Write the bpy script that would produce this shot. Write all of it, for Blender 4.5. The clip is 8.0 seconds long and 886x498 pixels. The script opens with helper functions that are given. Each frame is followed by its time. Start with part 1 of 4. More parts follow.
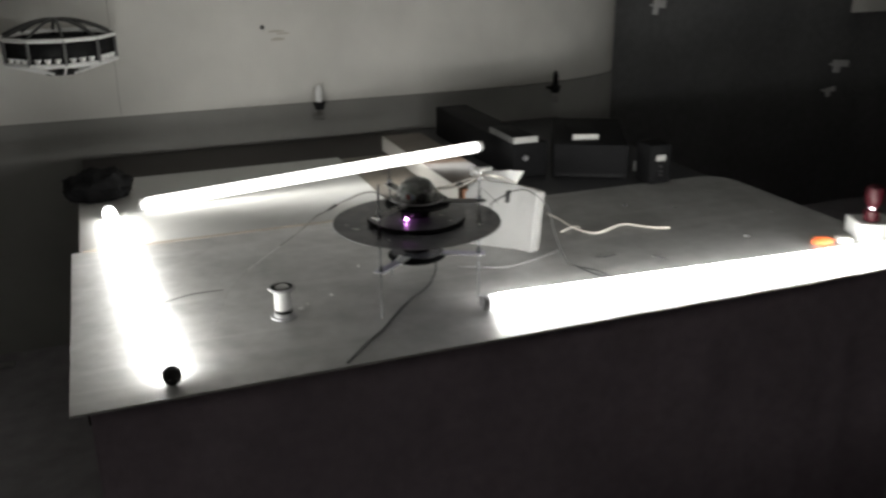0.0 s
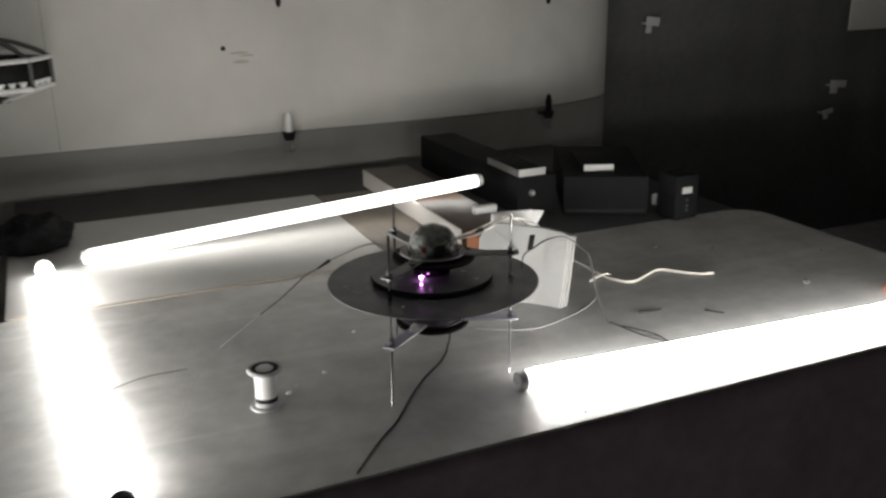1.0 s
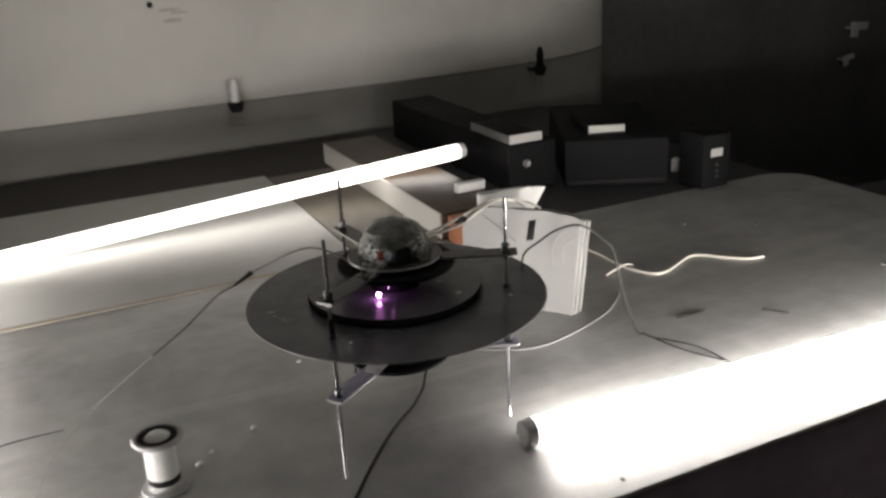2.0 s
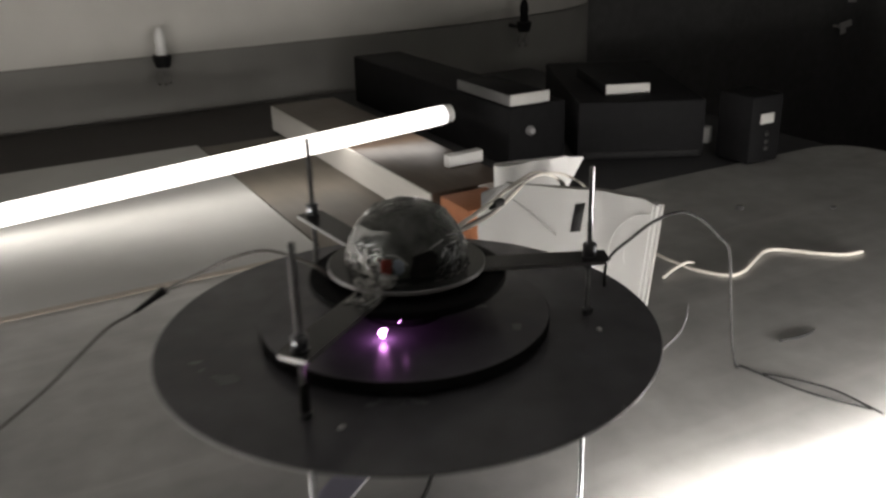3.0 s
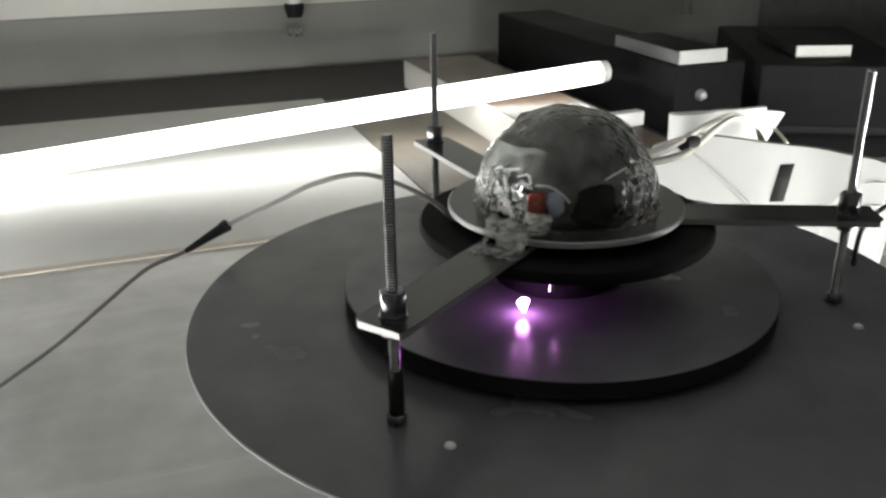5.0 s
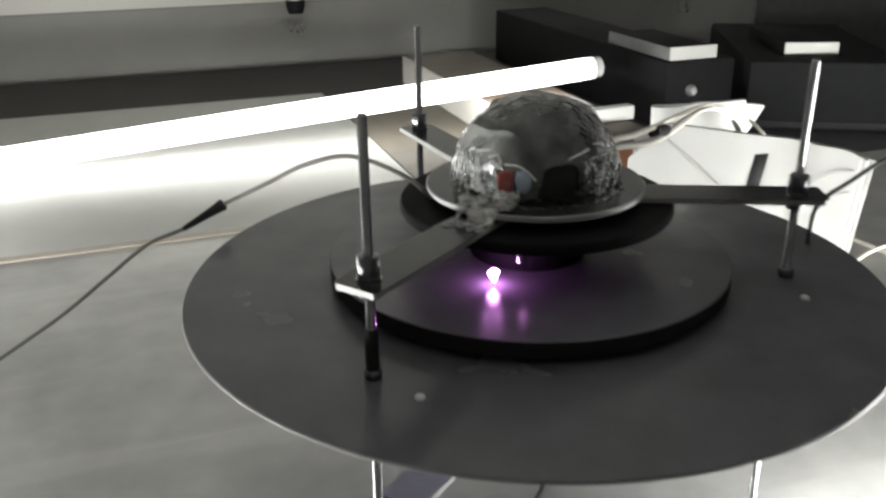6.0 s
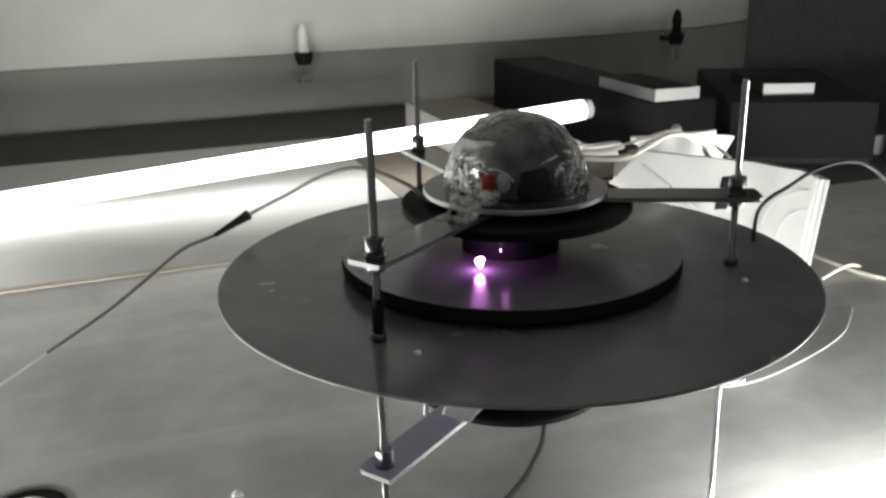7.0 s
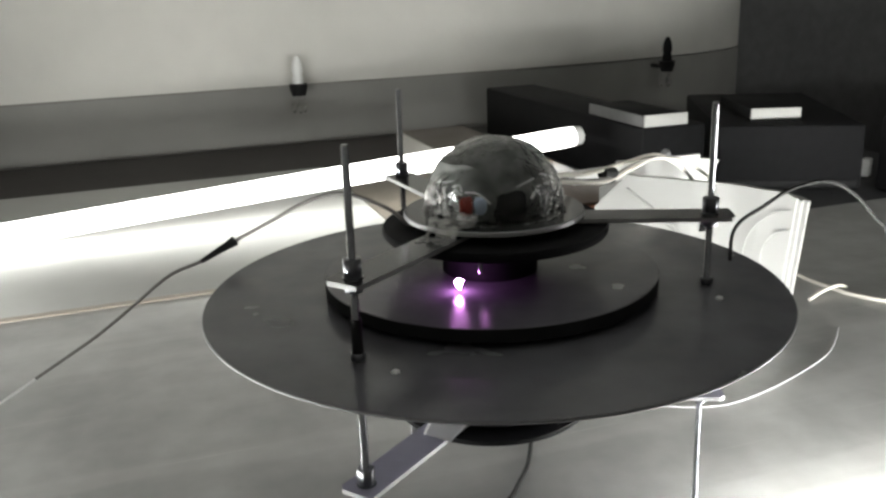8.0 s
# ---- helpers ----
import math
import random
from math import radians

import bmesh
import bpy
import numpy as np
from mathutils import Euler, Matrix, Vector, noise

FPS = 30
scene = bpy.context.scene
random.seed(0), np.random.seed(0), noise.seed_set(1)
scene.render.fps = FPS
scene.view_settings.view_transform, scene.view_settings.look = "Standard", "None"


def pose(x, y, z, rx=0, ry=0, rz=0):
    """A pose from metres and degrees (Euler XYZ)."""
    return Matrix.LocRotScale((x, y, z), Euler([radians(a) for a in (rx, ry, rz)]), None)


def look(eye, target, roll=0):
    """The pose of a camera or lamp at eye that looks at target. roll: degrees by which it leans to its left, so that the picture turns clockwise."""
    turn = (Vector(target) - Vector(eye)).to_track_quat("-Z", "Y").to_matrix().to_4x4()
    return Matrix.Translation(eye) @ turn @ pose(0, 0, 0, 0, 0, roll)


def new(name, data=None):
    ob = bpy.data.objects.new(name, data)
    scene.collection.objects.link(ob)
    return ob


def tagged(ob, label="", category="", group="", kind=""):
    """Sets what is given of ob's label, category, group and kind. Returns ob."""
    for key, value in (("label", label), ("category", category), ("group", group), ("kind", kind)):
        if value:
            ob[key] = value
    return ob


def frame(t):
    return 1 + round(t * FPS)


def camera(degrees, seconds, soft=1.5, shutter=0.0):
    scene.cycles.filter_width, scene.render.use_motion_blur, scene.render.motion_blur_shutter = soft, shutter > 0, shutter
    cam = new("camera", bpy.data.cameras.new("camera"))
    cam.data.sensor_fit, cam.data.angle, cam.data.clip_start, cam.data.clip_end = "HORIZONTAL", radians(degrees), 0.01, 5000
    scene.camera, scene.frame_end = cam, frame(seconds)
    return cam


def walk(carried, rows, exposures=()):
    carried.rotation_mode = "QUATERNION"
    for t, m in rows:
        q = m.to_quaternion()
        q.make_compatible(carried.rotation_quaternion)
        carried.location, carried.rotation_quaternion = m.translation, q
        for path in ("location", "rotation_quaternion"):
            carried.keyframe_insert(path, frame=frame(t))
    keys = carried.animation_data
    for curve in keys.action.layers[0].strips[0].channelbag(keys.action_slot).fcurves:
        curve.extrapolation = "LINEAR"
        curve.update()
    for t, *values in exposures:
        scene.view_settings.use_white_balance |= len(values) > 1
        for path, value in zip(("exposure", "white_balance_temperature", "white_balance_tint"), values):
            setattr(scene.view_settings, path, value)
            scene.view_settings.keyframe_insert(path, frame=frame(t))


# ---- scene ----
SHUTTER = 0.8
cam = camera(53.0, 8.0, 2.6, SHUTTER)
PATH = [
    (0, (0.104, -0.305, 0.851), (0.05, 1.572, 0.165), -0.5),
    (0.2, (0.065, -0.224, 0.835), (-0.004, 1.653, 0.149), -0.2),
    (0.5, (-0.011, -0.068, 0.798), (-0.038, 1.819, 0.135), 0.6),
    (0.8, (-0.035, 0.038, 0.798), (-0.001, 1.931, 0.155), -0.3),
    (1, (-0.034, 0.113, 0.775), (0.014, 2.011, 0.145), -0.7),
    (1.5, (0.012, 0.393, 0.724), (0.06, 2.281, 0.066), -1.9),
    (1.7, (0.030, 0.476, 0.696), (0.067, 2.360, 0.026), -2.8),
    (2.8, (-0.066, 0.951, 0.548), (0.112, 2.801, -0.191), -1.7),
    (3, (-0.05, 1.044, 0.516), (0.14, 2.892, -0.224), -1.5),
    (3.2, (-0.042, 1.108, 0.496), (0.145, 2.951, -0.257), -1.3),
    (3.5, (-0.059, 1.18, 0.443), (0.078, 3.026, -0.314), -0.2),
    (3.7, (-0.075, 1.182, 0.421), (0.026, 3.026, -0.347), 1.2),
    (4, (-0.069, 1.218, 0.407), (-0.032, 3.061, -0.369), 1.5),
    (4.5, (-0.061, 1.241, 0.408), (-0.074, 3.081, -0.376), 0.9),
    (4.7, (-0.059, 1.241, 0.405), (-0.115, 3.09, -0.355), -0.0),
    (5.8, (-0.04, 1.219, 0.405), (-0.165, 3.069, -0.345), -1.2),
    (6, (-0.038, 1.203, 0.407), (-0.143, 3.051, -0.351), -0.6),
    (6.5, (-0.023, 1.158, 0.406), (-0.138, 3.027, -0.298), -1.4),
    (7, (-0.026, 1.108, 0.405), (-0.144, 2.997, -0.243), -1.3),
    (7.5, (-0.015, 1.095, 0.405), (-0.132, 3.0, -0.193), -1.9),
    (8, (-0.012, 1.096, 0.404), (-0.13, 3.004, -0.181), -2.0),
]
EXPOSURES = [
    (0.0, 1.06, 6500, 10), (0.5, 0.99, 6560, 11), (0.8, 0.90, 6580, 11), (1.0, 1.09, 6600, 12), (1.5, 1.06, 6800, 14),
    (2.8, 0.91, 6800, 14), (3.0, 0.80, 6800, 14), (3.2, 1.21, 6700, 12), (3.5, 1.56, 6500, 10), (3.7, 1.89, 6450, 8),
    (4.0, 1.76, 6450, 8), (4.5, 2.00, 6450, 8), (6.0, 2.00, 6450, 8), (6.2, 1.83, 6450, 8), (6.5, 1.96, 6450, 8),
    (7.0, 1.83, 6450, 8), (8.0, 1.86, 6450, 8),
]
walk(cam, [(t, look(eye, target, roll)) for t, eye, target, roll in PATH], EXPOSURES)

# ---- light: three fluorescent tubes on the bench; the room itself is dark ----
TUBE_FRONT, TUBE_END, TUBE_DIM, SPARK = 21.0, 16.0, 2.2, 20.0
world = bpy.data.worlds.new("night")
scene.world = world
world.use_nodes = True
world.node_tree.nodes["Background"].inputs[0].default_value = (0.9, 0.95, 1.0, 1)
world.node_tree.nodes["Background"].inputs[1].default_value = 0.01


# ---- materials ----
def material(name, color, rough=0.5, metal=0.0, vary=0.15, scale=20.0, bump=0.0, bump_scale=200.0, spec=0.5,
             stretch=(1, 1, 1), stain=0.0, stain_scale=3.0, rough_vary=0.1, contrast=0.0, **extra):
    """A surface with variation at two scales: grain (noise at `scale`) and stains (noise at `stain_scale`)."""
    m = bpy.data.materials.new(name)
    m.use_nodes = True
    nt = m.node_tree
    bsdf = nt.nodes["Principled BSDF"]
    coord = nt.nodes.new("ShaderNodeTexCoord")
    mapping = nt.nodes.new("ShaderNodeMapping")
    mapping.inputs["Scale"].default_value = stretch
    nt.links.new(coord.outputs["Object"], mapping.inputs["Vector"])
    grain = nt.nodes.new("ShaderNodeTexNoise")
    grain.inputs["Scale"].default_value = scale
    grain.inputs["Detail"].default_value = 5
    nt.links.new(mapping.outputs[0], grain.inputs["Vector"])
    big = nt.nodes.new("ShaderNodeTexNoise")
    big.inputs["Scale"].default_value = stain_scale
    big.inputs["Detail"].default_value = 4
    nt.links.new(coord.outputs["Object"], big.inputs["Vector"])
    mix1 = nt.nodes.new("ShaderNodeMix")
    mix1.data_type = "RGBA"
    dark = [c * (1 - vary) for c in color]
    light = [min(1.0, c * (1 + vary)) for c in color]
    mix1.inputs["A"].default_value = (*dark, 1)
    mix1.inputs["B"].default_value = (*light, 1)
    spread = nt.nodes.new("ShaderNodeMapRange")
    spread.inputs["From Min"].default_value = 0.36 * contrast
    spread.inputs["From Max"].default_value = 1.0 - 0.36 * contrast
    nt.links.new(grain.outputs["Fac"], spread.inputs["Value"])
    nt.links.new(spread.outputs[0], mix1.inputs["Factor"])
    ramp = nt.nodes.new("ShaderNodeMapRange")
    ramp.interpolation_type = "SMOOTHSTEP"
    ramp.inputs["From Min"].default_value = 0.30
    ramp.inputs["From Max"].default_value = 0.80
    ramp.inputs["To Min"].default_value = 0.0
    ramp.inputs["To Max"].default_value = stain
    nt.links.new(big.outputs["Fac"], ramp.inputs["Value"])
    mix2 = nt.nodes.new("ShaderNodeMix")
    mix2.data_type = "RGBA"
    nt.links.new(ramp.outputs[0], mix2.inputs["Factor"])
    nt.links.new(mix1.outputs["Result"], mix2.inputs["A"])
    mix2.inputs["B"].default_value = (*[c * 0.45 for c in color], 1)
    nt.links.new(mix2.outputs["Result"], bsdf.inputs["Base Color"])
    rr = nt.nodes.new("ShaderNodeMapRange")
    rr.inputs["To Min"].default_value = max(0.02, rough - rough_vary)
    rr.inputs["To Max"].default_value = min(1.0, rough + rough_vary)
    nt.links.new(big.outputs["Fac"], rr.inputs["Value"])
    nt.links.new(rr.outputs[0], bsdf.inputs["Roughness"])
    bsdf.inputs["Metallic"].default_value = metal
    bsdf.inputs["Specular IOR Level"].default_value = spec
    if bump:
        fine = nt.nodes.new("ShaderNodeTexNoise")
        fine.inputs["Scale"].default_value = bump_scale
        fine.inputs["Detail"].default_value = 3
        nt.links.new(mapping.outputs[0], fine.inputs["Vector"])
        b = nt.nodes.new("ShaderNodeBump")
        b.inputs["Strength"].default_value = bump
        b.inputs["Distance"].default_value = 0.002
        nt.links.new(fine.outputs["Fac"], b.inputs["Height"])
        nt.links.new(b.outputs[0], bsdf.inputs["Normal"])
    for key, value in extra.items():
        bsdf.inputs[key.replace("_", " ")].default_value = value
    return m


def glow(name, color, strength):
    m = bpy.data.materials.new(name)
    m.use_nodes = True
    nt = m.node_tree
    bsdf = nt.nodes["Principled BSDF"]
    bsdf.inputs["Base Color"].default_value = (0.85, 0.85, 0.83, 1)
    bsdf.inputs["Roughness"].default_value = 0.25
    bsdf.inputs["Emission Color"].default_value = (*color, 1)
    bsdf.inputs["Emission Strength"].default_value = strength
    return m


M_ZINC = material("galvanised_sheet", (0.50, 0.50, 0.49), 0.46, 0.3, 0.14, 26, 0.0, 240, contrast=0.6, stain=0.45, stain_scale=7.0, rough_vary=0.12)
M_ZINC_BACK = material("pale_sheet", (0.62, 0.62, 0.60), 0.55, 0.2, 0.06, 18, 0.05, 200, stain=0.15, stain_scale=3.0)
M_BOARD = material("brown_board", (0.20, 0.175, 0.145), 0.55, 0.0, 0.25, 30, 0.1, 160, stretch=(1, 0.15, 1), stain=0.4, stain_scale=5)
M_SLAB = material("dark_chipboard", (0.035, 0.028, 0.026), 0.7, 0.0, 0.3, 60, 0.2, 300)
M_LEG = material("dark_steel", (0.04, 0.04, 0.042), 0.5, 0.6, 0.2, 40)
M_WALL = material("plaster", (0.84, 0.825, 0.78), 0.85, 0.0, 0.05, 9, 0.25, 60, spec=0.25, stain=0.28, stain_scale=2.3)
M_DARKWALL = material("dark_cloth", (0.19, 0.19, 0.192), 0.95, 0.0, 0.25, 25, 0.3, 300, spec=0.1, stain=0.2)
M_FLOOR = material("dark_floor", (0.34, 0.32, 0.34), 0.75, 0.0, 0.3, 14, 0.2, 120, spec=0.3, stain=0.4)
M_CEIL = material("ceiling_paint", (0.78, 0.78, 0.76), 0.9, 0.0, 0.05, 8)
M_BLACK = material("black_laminate", (0.145, 0.143, 0.158), 0.24, 0.0, 0.40, 26, 0.03, 180, spec=0.5, stain=0.35, stain_scale=11, rough_vary=0.12)
M_EDGE = material("pale_edge", (0.42, 0.42, 0.43), 0.45, 0.2, 0.15, 80)
M_ARM = material("polished_black_laminate", (0.035, 0.035, 0.037), 0.16, 0.0, 0.3, 30, 0.02, 200, spec=0.6, rough_vary=0.05)
M_MATT = material("black_matt", (0.020, 0.020, 0.021), 0.65, 0.0, 0.3, 40, spec=0.15)
M_CORE = material("dark_crumpled_film", (0.21, 0.215, 0.205), 0.55, 0.0, 0.70, 75, 0.8, 70, spec=0.35, stain=0.6, stain_scale=40, contrast=0.7)
M_ARM_EDGE = material("bare_aluminium_edge", (0.26, 0.26, 0.26), 0.42, 0.1, 0.08, 80)
M_DISC_EDGE = material("grey_cut_edge", (0.15, 0.15, 0.155), 0.45, 0.1, 0.2, 80)
# near-white base puts the glint of bare metal into the colour
M_GLINT = material("painted_glint", (0.90, 0.90, 0.90), 0.35, 0.2, 0.05, 60)
M_LOWWALL = material("lower_plaster", (0.40, 0.395, 0.375), 0.85, 0.0, 0.08, 9, 0.25, 60, spec=0.25, stain=0.35, stain_scale=2.3)
M_FOIL = material("crinkled_foil", (0.80, 0.81, 0.82), 0.16, 1.0, 0.1, 90, 0.3, 250)
M_ROD = material("zinc_plated_steel", (0.48, 0.49, 0.51), 0.16, 1.0, 0.3, 120)
M_NUT = material("dull_steel", (0.20, 0.205, 0.22), 0.3, 1.0, 0.2, 150)
M_CHROME = material("chrome", (0.75, 0.75, 0.77), 0.12, 1.0, 0.1, 60)
M_CAP = material("tube_cap", (0.55, 0.55, 0.55), 0.35, 0.9, 0.15, 90)
M_CAPDARK = material("black_tube_cap", (0.03, 0.03, 0.03), 0.4, 0.2, 0.2, 90)
M_TUBE = glow("bright_tube", (1.0, 0.995, 0.955), TUBE_FRONT)
M_TUBE_END = glow("bright_tube_at_end", (1.0, 0.995, 0.955), TUBE_END)
M_TUBE_DIM = glow("dim_tube", (1.0, 0.985, 0.94), TUBE_DIM)
M_TUBE_COLD = glow("tube_end_glow", (1.0, 1.0, 0.98), 1.5)
M_SPARK = glow("arc_light", (0.85, 0.30, 0.95), SPARK)
M_FOAM = material("white_foam_sheet", (0.33, 0.33, 0.322), 0.6, 0.0, 0.04, 30, 0.06, 140, stain=0.06)
M_BULB = material("bright_white_plastic", (0.93, 0.93, 0.92), 0.3, 0.0, 0.03, 40)
# the violet tint is the arc's reflection, put into the lower arms' colour
M_ALU_VIOLET = material("violet_tinted_aluminium", (0.50, 0.49, 0.60), 0.35, 0.35, 0.12, 60, 0.05, 200, stretch=(1, 8, 1))
M_WHITE = material("white_plastic", (0.78, 0.78, 0.77), 0.4, 0.0, 0.05, 40, stain=0.08, stain_scale=20)
# pale colour for a small block, and for the beam's tube-lit side
M_BEAM = material("lit_beam_side_and_pale_block", (0.66, 0.64, 0.60), 0.6, 0.0, 0.08, 25, 0.12, 120, stretch=(3, 0.3, 3), stain=0.15)
M_WOOD = material("brown_wood", (0.095, 0.066, 0.046), 0.42, 0.0, 0.35, 30, 0.15, 120, stretch=(4, 0.25, 4), stain=0.35, stain_scale=6)
M_BRICK = material("terracotta", (0.48, 0.19, 0.09), 0.75, 0.0, 0.18, 60, 0.3, 220, stain=0.2, stain_scale=25)
M_CABLE_BLACK = material("black_rubber", (0.02, 0.02, 0.02), 0.6, 0.0, 0.2, 80, spec=0.25)
M_CABLE_GREY = material("grey_rubber", (0.16, 0.15, 0.14), 0.45, 0.0, 0.2, 80)
M_CABLE_BEIGE = material("beige_insulation", (0.68, 0.65, 0.59), 0.5, 0.0, 0.12, 80)
M_RED = material("red_plastic", (0.42, 0.05, 0.03), 0.3, 0.0, 0.15, 60)
M_BLUE = material("blue_plastic", (0.66, 0.73, 0.86), 0.3, 0.0, 0.15, 60)
M_DARKRED = material("dark_red_glass", (0.045, 0.005, 0.009), 0.4, 0.0, 0.15, 30, spec=0.25)
M_ORANGE = material("orange_plastic", (0.85, 0.16, 0.05), 0.4, 0.0, 0.1, 60)
M_GROOVE = material("groove_shadow_gap", (0.30, 0.29, 0.27), 0.9, 0.0, 0.2, 50)
M_LABEL = material("white_label", (0.60, 0.60, 0.58), 0.5, 0.0, 0.05, 60)
M_EDGE_SHADED = material("shaded_grey_edge", (0.13, 0.13, 0.13), 0.5, 0.0, 0.15, 60)
M_TAPE = material("tan_tape", (0.50, 0.44, 0.37), 0.6, 0.0, 0.2, 60, 0.1, 120, stain=0.35, stain_scale=9)
M_SCUFF = material("brownish_filler", (0.60, 0.57, 0.50), 0.9, 0.0, 0.2, 60)
M_SKIRT = material("purple_black_cloth", (0.35, 0.29, 0.34), 0.95, 0.0, 0.25, 30, 0.3, 300, spec=0.1, stain=0.3)
M_CASE = material("black_case", (0.011, 0.011, 0.012), 0.75, 0.0, 0.3, 60, 0.05, 400, spec=0.15)
M_MAT = material("black_rubber_mat", (0.035, 0.035, 0.037), 0.5, 0.0, 0.3, 40, 0.2, 300, spec=0.35)
M_SLATE = material("grey_scrap", (0.12, 0.12, 0.12), 0.6, 0.0, 0.2, 60)


def add_scratches(m, amount):
    """Fine pale scratches in two directions and dull smears over a metal sheet."""
    nt = m.node_tree
    bsdf = nt.nodes["Principled BSDF"]
    coord = next(n for n in nt.nodes if n.type == "TEX_COORD")
    last = bsdf.inputs["Base Color"].links[0].from_socket
    for turn, scale, lo, strength in ((0.5, (1.2, 90, 1), 0.66, amount), (2.1, (1.0, 70, 1), 0.68, amount * 0.8), (1.2, (0.6, 8, 1), 0.55, amount * 0.5)):
        mp = nt.nodes.new("ShaderNodeMapping")
        mp.inputs["Rotation"].default_value = (0, 0, turn)
        mp.inputs["Scale"].default_value = scale
        nt.links.new(coord.outputs["Object"], mp.inputs["Vector"])
        nz = nt.nodes.new("ShaderNodeTexNoise")
        nz.inputs["Scale"].default_value = 2.5
        nz.inputs["Detail"].default_value = 3
        nt.links.new(mp.outputs[0], nz.inputs["Vector"])
        rg = nt.nodes.new("ShaderNodeMapRange")
        rg.inputs["From Min"].default_value = lo
        rg.inputs["From Max"].default_value = lo + 0.10
        rg.inputs["To Max"].default_value = strength
        nt.links.new(nz.outputs["Fac"], rg.inputs["Value"])
        mx = nt.nodes.new("ShaderNodeMix")
        mx.data_type = "RGBA"
        nt.links.new(rg.outputs[0], mx.inputs["Factor"])
        nt.links.new(last, mx.inputs["A"])
        mx.inputs["B"].default_value = (0.75, 0.74, 0.72, 1)
        last = mx.outputs["Result"]
    nt.links.new(last, bsdf.inputs["Base Color"])


add_scratches(M_ZINC, 0.35)
add_scratches(M_ZINC_BACK, 0.15)


def clear(name, rough, bump, bump_scale, tint=(1, 1, 1), ior=1.45):
    m = bpy.data.materials.new(name)
    m.use_nodes = True
    nt = m.node_tree
    bsdf = nt.nodes["Principled BSDF"]
    bsdf.inputs["Base Color"].default_value = (*tint, 1)
    bsdf.inputs["Transmission Weight"].default_value = 1.0
    bsdf.inputs["IOR"].default_value = ior
    bsdf.inputs["Roughness"].default_value = rough
    coord = nt.nodes.new("ShaderNodeTexCoord")
    fine = nt.nodes.new("ShaderNodeTexNoise")
    fine.inputs["Scale"].default_value = bump_scale
    fine.inputs["Detail"].default_value = 2
    nt.links.new(coord.outputs["Object"], fine.inputs["Vector"])
    b = nt.nodes.new("ShaderNodeBump")
    b.inputs["Strength"].default_value = bump
    b.inputs["Distance"].default_value = 0.004
    nt.links.new(fine.outputs["Fac"], b.inputs["Height"])
    nt.links.new(b.outputs[0], bsdf.inputs["Normal"])
    return m


M_GLASS = clear("clear_plastic", 0.03, 0.9, 150, (0.96, 0.965, 0.965), 1.27)


def film(name):
    """Thin crumpled clear film: half of the light passes, half is mirrored by its creases."""
    m = bpy.data.materials.new(name)
    m.use_nodes = True
    nt = m.node_tree
    out = nt.nodes["Material Output"]
    bsdf = nt.nodes["Principled BSDF"]
    bsdf.inputs["Base Color"].default_value = (0.80, 0.80, 0.79, 1)
    bsdf.inputs["Metallic"].default_value = 0.8
    bsdf.inputs["Roughness"].default_value = 0.16
    coord = nt.nodes.new("ShaderNodeTexCoord")
    fine = nt.nodes.new("ShaderNodeTexVoronoi")
    fine.inputs["Scale"].default_value = 320
    nt.links.new(coord.outputs["Object"], fine.inputs["Vector"])
    b = nt.nodes.new("ShaderNodeBump")
    b.inputs["Strength"].default_value = 0.8
    b.inputs["Distance"].default_value = 0.002
    nt.links.new(fine.outputs["Distance"], b.inputs["Height"])
    nt.links.new(b.outputs[0], bsdf.inputs["Normal"])
    patch = nt.nodes.new("ShaderNodeTexNoise")
    patch.inputs["Scale"].default_value = 130
    nt.links.new(coord.outputs["Object"], patch.inputs["Vector"])
    rg = nt.nodes.new("ShaderNodeMapRange")
    rg.inputs["From Min"].default_value = 0.35
    rg.inputs["From Max"].default_value = 0.65
    rg.inputs["To Min"].default_value = 0.12
    rg.inputs["To Max"].default_value = 0.42
    nt.links.new(patch.outputs["Fac"], rg.inputs["Value"])
    clear_part = nt.nodes.new("ShaderNodeBsdfTransparent")
    mx = nt.nodes.new("ShaderNodeMixShader")
    nt.links.new(rg.outputs[0], mx.inputs[0])
    nt.links.new(clear_part.outputs[0], mx.inputs[1])
    nt.links.new(bsdf.outputs[0], mx.inputs[2])
    nt.links.new(mx.outputs[0], out.inputs["Surface"])
    return m


# near white, for strands that carry the dome's highlights
M_HIGHLIGHT = material("highlight_white", (0.95, 0.95, 0.95), 0.2, 0.3, 0.03, 60)
M_CREASED = film("creased_clear_film")
M_CRYSTAL = clear("clear_glass", 0.02, 0.1, 40)


# ---- building helpers ----
def link_mesh(name, bm, mats, parent=None, smooth=True):
    me = bpy.data.meshes.new(name)
    bmesh.ops.recalc_face_normals(bm, faces=bm.faces)
    bm.to_mesh(me)
    bm.free()
    for m in (mats if isinstance(mats, (list, tuple)) else [mats]):
        me.materials.append(m)
    if smooth:
        for p in me.polygons:
            p.use_smooth = True
        me.set_sharp_from_angle(angle=radians(35))
    ob = new(name, me)
    if parent is not None:
        ob.parent = parent
    return ob


def part(name, bm, mat, parent, label=""):
    """One mesh object under a thing or a part."""
    return tagged(link_mesh(name, bm, mat, parent), label)


def thing(name, m, label, category, group="", kind=""):
    """An empty at the base of a thing."""
    ob = new(name)
    ob.empty_display_size = 0.05
    ob.matrix_basis = m
    return tagged(ob, label, category, group, kind)


def solid(name, bm, mat, m, label, category, group="", kind=""):
    """A thing that is one mesh."""
    ob = link_mesh(name, bm, mat)
    ob.matrix_basis = m
    return tagged(ob, label, category, group, kind)


